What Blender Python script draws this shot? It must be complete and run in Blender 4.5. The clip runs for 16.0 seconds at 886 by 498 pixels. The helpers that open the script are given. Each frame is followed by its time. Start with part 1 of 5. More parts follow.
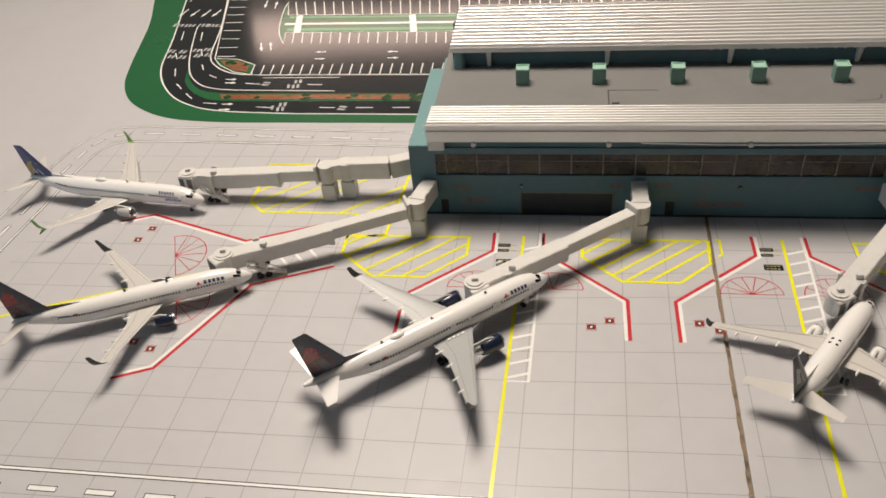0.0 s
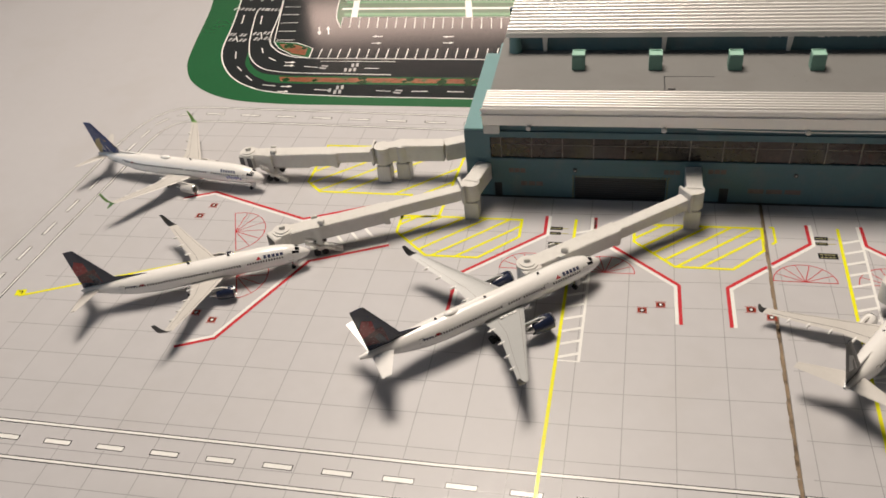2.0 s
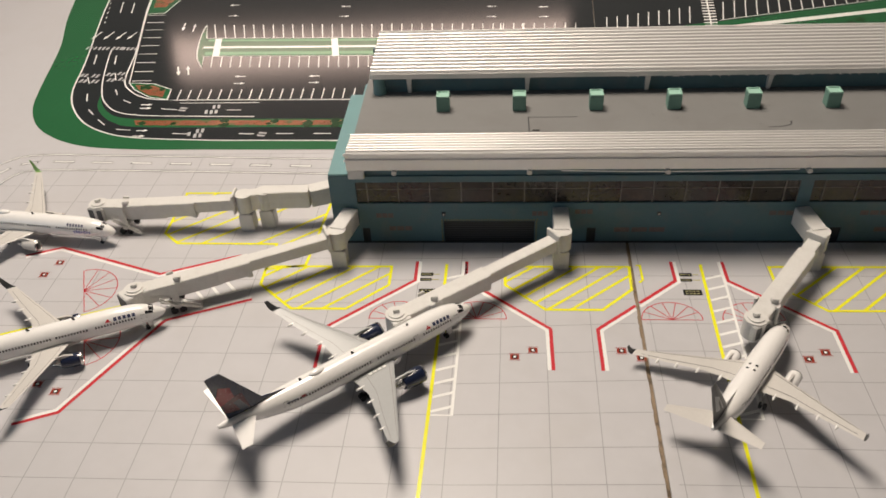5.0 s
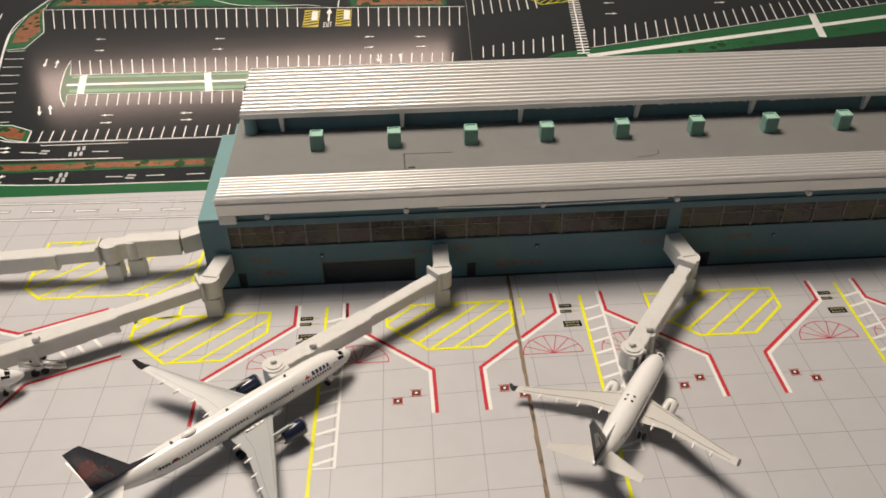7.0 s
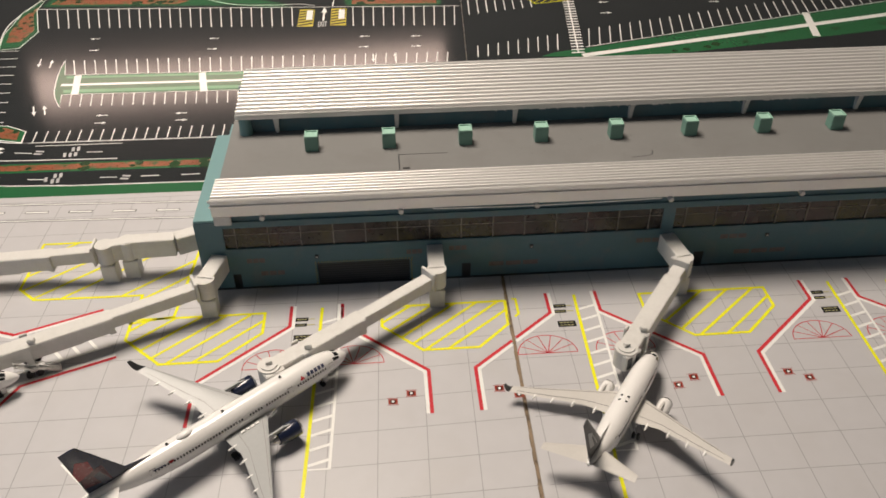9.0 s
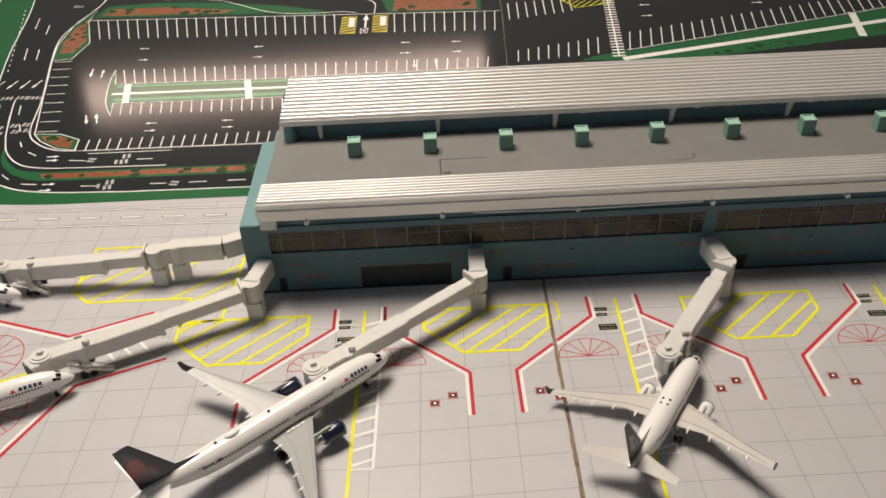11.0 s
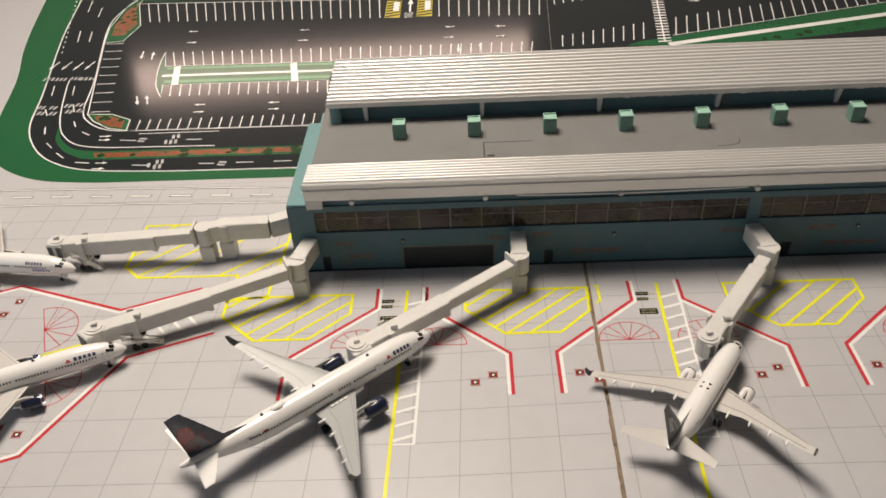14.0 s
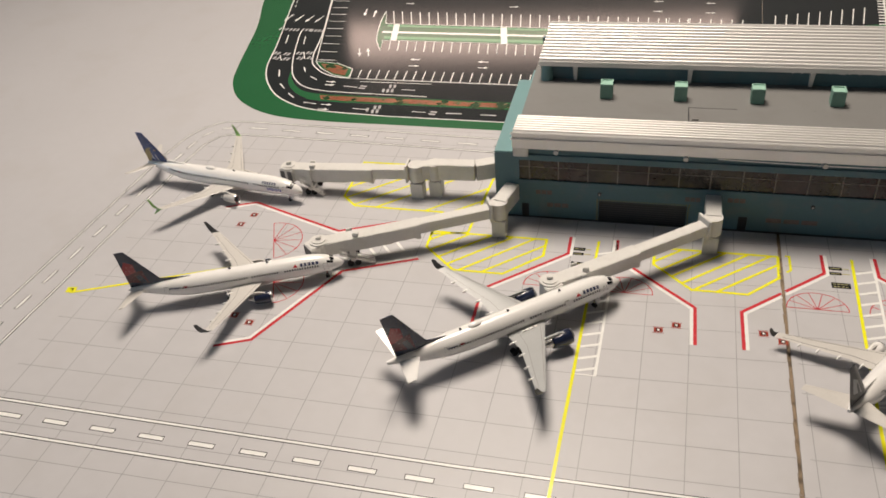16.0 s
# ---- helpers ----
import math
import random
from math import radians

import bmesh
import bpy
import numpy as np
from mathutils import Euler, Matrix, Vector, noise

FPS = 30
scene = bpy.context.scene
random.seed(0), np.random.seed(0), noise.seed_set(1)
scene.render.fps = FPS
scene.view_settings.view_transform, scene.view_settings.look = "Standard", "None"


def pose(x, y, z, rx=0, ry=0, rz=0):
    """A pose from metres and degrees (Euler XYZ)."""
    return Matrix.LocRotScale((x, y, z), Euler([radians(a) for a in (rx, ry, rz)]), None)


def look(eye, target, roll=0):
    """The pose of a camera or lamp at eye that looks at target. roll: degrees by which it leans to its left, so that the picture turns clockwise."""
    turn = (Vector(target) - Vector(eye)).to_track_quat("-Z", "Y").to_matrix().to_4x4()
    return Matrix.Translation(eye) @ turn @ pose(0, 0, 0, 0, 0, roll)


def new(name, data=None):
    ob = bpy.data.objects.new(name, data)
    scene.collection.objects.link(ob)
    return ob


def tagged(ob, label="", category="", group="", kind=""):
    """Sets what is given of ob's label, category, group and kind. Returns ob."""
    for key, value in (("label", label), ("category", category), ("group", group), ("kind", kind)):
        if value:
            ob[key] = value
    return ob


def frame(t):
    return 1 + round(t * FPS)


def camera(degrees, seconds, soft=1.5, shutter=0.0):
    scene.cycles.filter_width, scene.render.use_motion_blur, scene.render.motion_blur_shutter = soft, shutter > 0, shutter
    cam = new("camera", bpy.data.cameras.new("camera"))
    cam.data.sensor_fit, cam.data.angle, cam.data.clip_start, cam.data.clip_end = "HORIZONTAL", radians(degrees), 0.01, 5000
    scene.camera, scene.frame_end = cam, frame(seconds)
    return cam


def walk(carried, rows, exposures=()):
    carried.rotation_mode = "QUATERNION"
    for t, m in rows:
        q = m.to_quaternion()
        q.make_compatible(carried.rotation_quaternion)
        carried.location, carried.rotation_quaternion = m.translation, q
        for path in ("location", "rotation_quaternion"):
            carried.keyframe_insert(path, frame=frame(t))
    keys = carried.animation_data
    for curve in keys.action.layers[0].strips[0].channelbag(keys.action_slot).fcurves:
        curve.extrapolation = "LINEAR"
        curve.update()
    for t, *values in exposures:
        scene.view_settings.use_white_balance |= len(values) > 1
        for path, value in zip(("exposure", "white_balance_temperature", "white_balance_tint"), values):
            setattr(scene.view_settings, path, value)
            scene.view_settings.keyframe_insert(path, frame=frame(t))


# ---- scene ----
# The layout is drawn in millimetres of the models (1:400) and built in metres.
MM = 0.001
cam = camera(55.63, 16.0, soft=1.7)
PATH = [
    (0.0, (23.37, -235.52, 259.38), (-34.25, 72.61, 10.91), -5.54),
    (0.5, (22.25, -235.79, 258.36), (-37.14, 71.38, 9.13), -5.58),
    (1.0, (22.29, -242.51, 261.10), (-46.35, 62.37, 11.42), -6.18),
    (1.5, (21.49, -244.20, 261.40), (-55.89, 57.95, 10.96), -6.74),
    (2.0, (20.65, -244.43, 261.10), (-57.74, 57.30, 10.47), -6.68),
    (2.5, (21.00, -244.11, 260.37), (-56.26, 57.80, 9.60), -6.50),
    (3.0, (20.05, -243.56, 259.31), (-55.39, 58.25, 7.89), -6.16),
    (3.5, (19.94, -241.98, 258.59), (-50.39, 61.47, 7.65), -5.58),
    (4.0, (21.25, -239.54, 259.24), (-40.22, 67.08, 9.83), -4.94),
    (4.5, (23.27, -233.11, 258.01), (-23.38, 77.73, 10.63), -4.09),
    (5.0, (28.28, -226.53, 259.70), (1.92, 89.55, 15.99), -2.90),
    (5.2, (29.59, -224.40, 259.85), (11.93, 93.66, 17.93), -2.24),
    (7.3, (38.71, -214.42, 264.87), (61.79, 106.16, 26.76), -0.19),
    (7.5, (38.63, -213.86, 264.64), (62.30, 106.26, 25.97), -0.05),
    (8.0, (39.07, -214.63, 265.59), (62.12, 104.82, 25.97), -0.10),
    (8.5, (38.95, -214.57, 265.85), (62.69, 105.16, 26.66), -0.19),
    (9.0, (39.08, -215.39, 266.26), (62.13, 104.45, 27.15), -0.32),
    (9.5, (37.76, -214.44, 265.76), (56.46, 103.72, 24.05), -0.98),
    (11.8, (39.16, -220.89, 270.12), (39.33, 102.46, 34.65), -2.54),
    (12.0, (39.20, -220.08, 269.95), (39.37, 102.90, 33.96), -2.43),
    (12.5, (36.26, -224.38, 269.70), (33.04, 98.24, 33.26), -2.40),
    (13.0, (36.83, -223.77, 270.03), (28.88, 97.72, 32.16), -2.84),
    (13.5, (35.44, -224.40, 269.51), (24.06, 95.41, 29.53), -3.16),
    (14.0, (36.39, -224.30, 269.59), (21.93, 94.29, 28.15), -3.47),
    (14.5, (33.98, -229.66, 269.75), (9.42, 87.77, 27.61), -3.41),
    (15.0, (29.43, -247.94, 272.22), (-24.95, 65.99, 30.37), -4.09),
    (15.5, (26.56, -257.50, 272.55), (-53.42, 50.88, 30.67), -4.97),
    (16.0, (24.94, -261.56, 271.79), (-66.82, 43.43, 29.80), -5.77),
]
walk(cam, [(t, look([c * MM for c in e], [c * MM for c in g], r)) for t, e, g, r in PATH], exposures=[(0.0, 0.0), (16.0, 0.0)])

# ---- light ----
world = bpy.data.worlds.new("room_air")
scene.world = world
world.use_nodes = True
world.node_tree.nodes["Background"].inputs[0].default_value = (1.0, 0.86, 0.72, 1)
world.node_tree.nodes["Background"].inputs[1].default_value = 0.10


def area_lamp(name, at, to, sx, sy, watts, color):
    d = bpy.data.lights.new(name, "AREA")
    d.shape, d.size, d.size_y, d.energy, d.color = "RECTANGLE", sx, sy, watts, color
    ob = new(name, d)
    ob.matrix_world = look([c * MM for c in at], [c * MM for c in to])
    return ob


area_lamp("ceiling_lamp", (-130, 350, 930), (-40, 110, 0), 0.34, 0.34, 12.7, (1.0, 0.87, 0.74))
# Unseen area light, added behind the mats to make the car park's glare band.
area_lamp("glare_light", (-120, 690, 150), (-90, 340, 0), 0.46, 0.04, 0.29, (1.0, 0.73, 0.61))
# Added fill for an unseen bluish source, inferred from blue tints on left faces.
area_lamp("blue_fill_light", (-1130, -480, 430), (-50, 40, 0), 0.62, 0.52, 1.65, (0.55, 0.76, 1.0))


# ---- materials ----
def material(name, color, rough=0.5, metal=0.0, vary=0.06, scale=60.0, bump=0.0, bump_scale=900.0, spec=0.5, per_object=0.0, stain=None, stain_amount=0.0, coat=0.0, gloss_vary=0.04):
    m = bpy.data.materials.new(name)
    m.use_nodes = True
    nt = m.node_tree
    b = nt.nodes["Principled BSDF"]
    co = nt.nodes.new("ShaderNodeTexCoord")
    n1 = nt.nodes.new("ShaderNodeTexNoise")
    n1.inputs["Scale"].default_value, n1.inputs["Detail"].default_value = scale, 6
    n2 = nt.nodes.new("ShaderNodeTexNoise")
    n2.inputs["Scale"].default_value, n2.inputs["Detail"].default_value = scale * 14, 3
    for n in (n1, n2):
        nt.links.new(co.outputs["Object"], n.inputs["Vector"])
    add = nt.nodes.new("ShaderNodeMath")
    add.operation = "ADD"
    nt.links.new(n1.outputs["Fac"], add.inputs[0])
    nt.links.new(n2.outputs["Fac"], add.inputs[1])
    mul = nt.nodes.new("ShaderNodeMapRange")
    mul.inputs["From Min"].default_value, mul.inputs["From Max"].default_value = 0.6, 1.4
    mul.inputs["To Min"].default_value, mul.inputs["To Max"].default_value = 1 - vary, 1 + vary
    nt.links.new(add.outputs[0], mul.inputs["Value"])
    value = mul.outputs["Result"]
    if per_object:
        info = nt.nodes.new("ShaderNodeObjectInfo")
        r = nt.nodes.new("ShaderNodeMapRange")
        r.inputs["To Min"].default_value, r.inputs["To Max"].default_value = 1 - per_object, 1 + per_object
        nt.links.new(info.outputs["Random"], r.inputs["Value"])
        mm = nt.nodes.new("ShaderNodeMath")
        mm.operation = "MULTIPLY"
        nt.links.new(value, mm.inputs[0])
        nt.links.new(r.outputs["Result"], mm.inputs[1])
        value = mm.outputs[0]
    hue = nt.nodes.new("ShaderNodeHueSaturation")
    hue.inputs["Color"].default_value = (*color, 1)
    nt.links.new(value, hue.inputs["Value"])
    out = hue.outputs["Color"]
    if stain:
        n3 = nt.nodes.new("ShaderNodeTexNoise")
        n3.inputs["Scale"].default_value, n3.inputs["Detail"].default_value = scale * 3.1, 8
        nt.links.new(co.outputs["Object"], n3.inputs["Vector"])
        ramp = nt.nodes.new("ShaderNodeMapRange")
        ramp.inputs["From Min"].default_value, ramp.inputs["From Max"].default_value = 0.52, 0.68
        ramp.inputs["To Max"].default_value = stain_amount
        nt.links.new(n3.outputs["Fac"], ramp.inputs["Value"])
        mix = nt.nodes.new("ShaderNodeMix")
        mix.data_type = "RGBA"
        nt.links.new(ramp.outputs["Result"], mix.inputs["Factor"])
        nt.links.new(out, mix.inputs["A"])
        mix.inputs["B"].default_value = (*stain, 1)
        out = mix.outputs["Result"]
    nt.links.new(out, b.inputs["Base Color"])
    rr = nt.nodes.new("ShaderNodeMapRange")
    rr.inputs["From Min"].default_value, rr.inputs["From Max"].default_value = 0.3, 0.7
    rr.inputs["To Min"].default_value, rr.inputs["To Max"].default_value = max(0.02, rough - gloss_vary), min(1, rough + gloss_vary)
    nt.links.new(n2.outputs["Fac"], rr.inputs["Value"])
    nt.links.new(rr.outputs["Result"], b.inputs["Roughness"])
    b.inputs["Metallic"].default_value = metal
    b.inputs["Specular IOR Level"].default_value = spec
    b.inputs["Coat Weight"].default_value = coat
    b.inputs["Coat Roughness"].default_value = 0.12
    if bump:
        n4 = nt.nodes.new("ShaderNodeTexNoise")
        n4.inputs["Scale"].default_value, n4.inputs["Detail"].default_value = bump_scale, 4
        nt.links.new(co.outputs["Object"], n4.inputs["Vector"])
        bp = nt.nodes.new("ShaderNodeBump")
        bp.inputs["Strength"].default_value, bp.inputs["Distance"].default_value = bump, 0.0004
        nt.links.new(n4.outputs["Fac"], bp.inputs["Height"])
        nt.links.new(bp.outputs["Normal"], b.inputs["Normal"])
    return m


PRINT = dict(rough=0.22, vary=0.05, scale=25, bump=0.02, bump_scale=60, gloss_vary=0.01)
M_APRON = material("printed_apron", (0.47, 0.465, 0.48), rough=0.45, vary=0.035, scale=9, bump=0.05, bump_scale=60, stain=(0.40, 0.38, 0.36), stain_amount=0.18)
M_GRID = material("printed_joint", (0.335, 0.335, 0.345), **PRINT)
M_GREEN = material("printed_grass", (0.020, 0.110, 0.042), **PRINT)
M_PALE_GREEN = material("printed_pale_grass", (0.10, 0.30, 0.15), **PRINT)
M_ASPHALT = material("printed_asphalt", (0.018, 0.021, 0.023), rough=0.15, vary=0.12, scale=20, bump=0.015, bump_scale=60, gloss_vary=0.006)
M_WHITE = material("printed_white", (0.80, 0.80, 0.78), **PRINT)
M_PIT = material("printed_brown_red", (0.30, 0.045, 0.03), **PRINT)
M_RED = material("printed_red", (0.52, 0.04, 0.05), **PRINT)
M_YELLOW = material("printed_yellow", (0.76, 0.74, 0.02), **PRINT)
M_BLACK = material("printed_black", (0.02, 0.02, 0.02), **PRINT)
M_BUSH = material("printed_bush", (0.018, 0.055, 0.018), **PRINT)
M_SOIL = material("printed_flowerbed", (0.24, 0.075, 0.036), rough=0.3, vary=0.4, scale=60, stain=(0.035, 0.10, 0.03), stain_amount=1.0)
M_SEAM = material("bare_board", (0.23, 0.17, 0.11), rough=0.8, vary=0.25, scale=70, stain=(0.04, 0.03, 0.02), stain_amount=0.7)
M_TEAL = material("teal_paint", (0.068, 0.142, 0.170), rough=0.55, vary=0.08, scale=30, bump=0.08, bump_scale=700, stain=(0.16, 0.15, 0.15), stain_amount=0.25)
M_TEAL_LIGHT = material("light_teal_paint", (0.14, 0.27, 0.28), rough=0.5, vary=0.06, scale=40, bump=0.05)
M_MINT = material("mint_plastic", (0.15, 0.29, 0.235), rough=0.5, vary=0.08, scale=80, bump=0.08, per_object=0.08)
M_MINT_TOP = material("pale_mint_plastic", (0.30, 0.50, 0.41), rough=0.5, vary=0.08, scale=80)
M_ROOF = material("grey_roof_paint", (0.172, 0.172, 0.168), rough=0.6, vary=0.07, scale=22, bump=0.1, bump_scale=900, stain=(0.15, 0.145, 0.14), stain_amount=0.35)
M_SILVER = material("silver_paint", (0.74, 0.73, 0.715), rough=0.36, metal=0.42, vary=0.03, scale=35, gloss_vary=0.0)
M_CANOPY = material("dark_window", (0.022, 0.017, 0.014), rough=0.22, vary=0.5, scale=45, per_object=0.35, stain=(0.06, 0.045, 0.03), stain_amount=0.5)
M_MULLION = material("brown_mullion", (0.17, 0.15, 0.13), rough=0.5)
M_YELLOW_DARK = material("hazard_yellow", (0.20, 0.17, 0.05), rough=0.5)
M_DOOR = material("dark_door", (0.018, 0.02, 0.024), rough=0.5, vary=0.2, scale=120)
M_GHOST = material("faded_red_sign", (0.135, 0.108, 0.105), rough=0.55, vary=0.4, scale=300)
M_BRIDGE = material("ivory_plastic", (0.62, 0.61, 0.585), rough=0.48, vary=0.05, scale=60, bump=0.1, bump_scale=1200, stain=(0.45, 0.43, 0.40), stain_amount=0.2)
# Dark grey that puts shade into the colour of the bridges' recesses.
M_BRIDGE_SHADE = material("painted_shade", (0.10, 0.10, 0.10), rough=0.7)
M_RUBBER = material("black_rubber", (0.02, 0.02, 0.022), rough=0.7)
M_BODY = material("white_enamel", (0.83, 0.82, 0.80), rough=0.22, vary=0.03, scale=60, coat=0.4)
M_WING = material("pale_grey_enamel", (0.39, 0.40, 0.40), rough=0.36, vary=0.04, scale=60)
M_WING_WARM = material("warm_grey_enamel", (0.56, 0.54, 0.51), rough=0.34, vary=0.04, scale=60)
M_NAVY = material("navy_enamel", (0.012, 0.018, 0.045), rough=0.2, vary=0.1, scale=80, coat=0.5)
M_TAILRED = material("deep_red_enamel", (0.26, 0.016, 0.02), rough=0.25, coat=0.4)
M_TAILRED2 = material("dark_red_enamel", (0.075, 0.010, 0.014), rough=0.25, coat=0.4)
M_BLUE = material("blue_enamel", (0.018, 0.045, 0.17), rough=0.25, coat=0.4)
M_GOLD = material("gold_enamel", (0.36, 0.28, 0.12), rough=0.3)
M_TITLE = material("blue_lettering_bar", (0.03, 0.04, 0.10), rough=0.4)
M_SCRIPT = material("violet_lettering_bar", (0.16, 0.17, 0.42), rough=0.4)
M_GREENTIP = material("leaf_green_enamel", (0.22, 0.42, 0.10), rough=0.3)
M_STEEL = material("bright_metal", (0.72, 0.71, 0.70), rough=0.24, metal=0.9, vary=0.05, scale=90)
M_DARK = material("dark_grey_enamel", (0.05, 0.052, 0.055), rough=0.35)
M_GLASS = material("cabin_window_black", (0.012, 0.013, 0.016), rough=0.2)
M_BOARD_INK = material("faded_yellow_ink", (0.42, 0.40, 0.20), **PRINT)
M_ROADTEXT = material("grey_white_ink", (0.40, 0.40, 0.40), **PRINT)
M_HAZARD = material("printed_hazard_yellow", (0.50, 0.42, 0.05), **PRINT)
M_LINE = material("panel_line", (0.25, 0.24, 0.235), rough=0.5)
M_WALL = material("room_plaster", (0.25, 0.25, 0.25), rough=0.9, vary=0.05, scale=3)
M_TABLE = material("board_wood", (0.28, 0.18, 0.10), rough=0.55, vary=0.2, scale=6)


# ---- mesh helpers (millimetres) ----
def mesh_of(name, bm, mats, smooth=False):
    bmesh.ops.scale(bm, vec=(MM, MM, MM), verts=bm.verts)
    bmesh.ops.recalc_face_normals(bm, faces=bm.faces)
    me = bpy.data.meshes.new(name)
    bm.to_mesh(me)
    bm.free()
    for m in mats if isinstance(mats, (list, tuple)) else [mats]:
        me.materials.append(m)
    if smooth:
        me.shade_smooth()
        me.set_sharp_from_angle(angle=radians(38))
    return me


def part(name, bm, mats, parent=None, label="", at=None, smooth=False):
    ob = new(name, mesh_of(name, bm, mats, smooth))
    ob.parent = parent
    if at is not None:
        ob.location = [c * MM for c in at]
    return tagged(ob, label)


def empty(name, x, y, z, rz, label, category, group="", kind=""):
    ob = new(name)
    ob.empty_display_size = 0.01
    ob.matrix_basis = pose(x * MM, y * MM, z * MM, 0, 0, rz)
    return tagged(ob, label, category, group, kind)


def box(bm, x0, x1, y0, y1, z0, z1, bevel=0.0):
    vs = [bm.verts.new((x, y, z)) for x in (x0, x1) for y in (y0, y1) for z in (z0, z1)]
    fs = [bm.faces.new([vs[i] for i in f]) for f in ((0, 1, 3, 2), (4, 6, 7, 5), (0, 4, 5, 1), (2, 3, 7, 6), (0, 2, 6, 4), (1, 5, 7, 3))]
    if bevel:
        es = {e for f in fs for e in f.edges}
        bmesh.ops.bevel(bm, geom=list(es), offset=bevel, segments=2, affect="EDGES")
    return bm


def a_box(*v, bevel=0.0):
    return box(bmesh.new(), *v, bevel=bevel)


def sheet(bm, pts, z0, z1=None):
    """A flat figure; with z1 a slab."""
    low = [bm.verts.new((x, y, z0)) for x, y in pts]
    if z1 is None:
        bm.faces.new(low)
        return bm
    high = [bm.verts.new((x, y, z1)) for x, y in pts]
    bm.faces.new(low[::-1])
    bm.faces.new(high)
    n = len(pts)
    for i in range(n):
        bm.faces.new((low[i], low[(i + 1) % n], high[(i + 1) % n], high[i]))
    return bm


def stroke(bm, pts, w, z, closed=False):
    """A mitred printed line of width w."""
    p = [Vector(q[:2]) for q in pts]
    n = len(p)
    ring = []
    for i in range(n):
        a = p[i] - p[i - 1] if (i or closed) else p[1] - p[0]
        b = p[(i + 1) % n] - p[i] if (i < n - 1 or closed) else a
        a, b = a.normalized(), b.normalized()
        na, nb = Vector((-a.y, a.x)), Vector((-b.y, b.x))
        m = (na + nb)
        m = m / max(0.3, m.dot(na)) if m.length > 1e-6 else na
        ring.append((bm.verts.new((*(p[i] + m * w / 2), z)), bm.verts.new((*(p[i] - m * w / 2), z))))
    for i in range(n if closed else n - 1):
        (a, b), (c, d) = ring[i], ring[(i + 1) % n]
        bm.faces.new((a, b, d, c))
    return bm


def cyl(bm, x, y, z0, z1, r, n=24, r2=None):
    r2 = r if r2 is None else r2
    lo = [bm.verts.new((x + r * math.cos(2 * math.pi * i / n), y + r * math.sin(2 * math.pi * i / n), z0)) for i in range(n)]
    hi = [bm.verts.new((x + r2 * math.cos(2 * math.pi * i / n), y + r2 * math.sin(2 * math.pi * i / n), z1)) for i in range(n)]
    bm.faces.new(lo[::-1])
    bm.faces.new(hi)
    for i in range(n):
        bm.faces.new((lo[i], lo[(i + 1) % n], hi[(i + 1) % n], hi[i]))
    return bm


def loft(bm, rings, caps=True, closed=True):
    vs = [[bm.verts.new(p) for p in r] for r in rings]
    n = len(vs[0])
    for a, b in zip(vs, vs[1:]):
        for i in range(n if closed else n - 1):
            bm.faces.new((a[i], a[(i + 1) % n], b[(i + 1) % n], b[i]))
    if caps:
        bm.faces.new(vs[0][::-1])
        bm.faces.new(vs[-1])
    return bm


def curve_pts(pts, steps=6):
    """A smooth line through the given corners."""
    p = [Vector(q) for q in pts]
    p = [2 * p[0] - p[1]] + p + [2 * p[-1] - p[-2]]
    out = []
    for i in range(1, len(p) - 2):
        for k in range(steps):
            t = k / steps
            out.append(tuple(0.5 * (2 * p[i] + (p[i + 1] - p[i - 1]) * t + (2 * p[i - 1] - 5 * p[i] + 4 * p[i + 1] - p[i + 2]) * t * t + (3 * p[i] - p[i - 1] - 3 * p[i + 1] + p[i + 2]) * t ** 3)))
    out.append(tuple(p[-2]))
    return out


def inside(x, y, poly):
    c = False
    for (x1, y1), (x2, y2) in zip(poly, poly[1:] + poly[:1]):
        if (y1 > y) != (y2 > y) and x < (x2 - x1) * (y - y1) / (y2 - y1) + x1:
            c = not c
    return c


def clip_line(a, b, poly):
    """The pieces of the line a-b that lie inside a polygon."""
    ts = [0.0, 1.0]
    (ax, ay), (bx, by) = a, b
    for (x1, y1), (x2, y2) in zip(poly, poly[1:] + poly[:1]):
        den = (bx - ax) * (y2 - y1) - (by - ay) * (x2 - x1)
        if abs(den) > 1e-9:
            t = ((x1 - ax) * (y2 - y1) - (y1 - ay) * (x2 - x1)) / den
            u = ((x1 - ax) * (by - ay) - (y1 - ay) * (bx - ax)) / den
            if 0 <= t <= 1 and 0 <= u <= 1:
                ts.append(t)
    ts.sort()
    out = []
    for t0, t1 in zip(ts, ts[1:]):
        m = (t0 + t1) / 2
        if t1 - t0 > 1e-4 and inside(ax + (bx - ax) * m, ay + (by - ay) * m, poly):
            out.append(((ax + (bx - ax) * t0, ay + (by - ay) * t0), (ax + (bx - ax) * t1, ay + (by - ay) * t1)))
    return out


# ---- room and table ----
tagged(part("floor", a_box(-1200, 1200, -1000, 1100, -770, -750), M_TABLE), "plain brown wooden room floor", "floor", kind="structure")
tagged(part("ceiling", a_box(-1200, 1200, -1000, 1100, 1200, 1220), M_WALL), "plain plaster ceiling", "ceiling", kind="structure")
tagged(part("wall_north", a_box(-1200, 1200, 1100, 1120, -750, 1200), M_WALL), "plain plaster wall", "wall", kind="structure")
tagged(part("wall_south", a_box(-1200, 1200, -1020, -1000, -750, 1200), M_WALL), "plain plaster wall", "wall", kind="structure")
tagged(part("wall_east", a_box(1200, 1220, -1000, 1100, -750, 1200), M_WALL), "plain plaster wall", "wall", kind="structure")
# The opening is unseen and assumed, added to go with the bluish fill.
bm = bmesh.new()
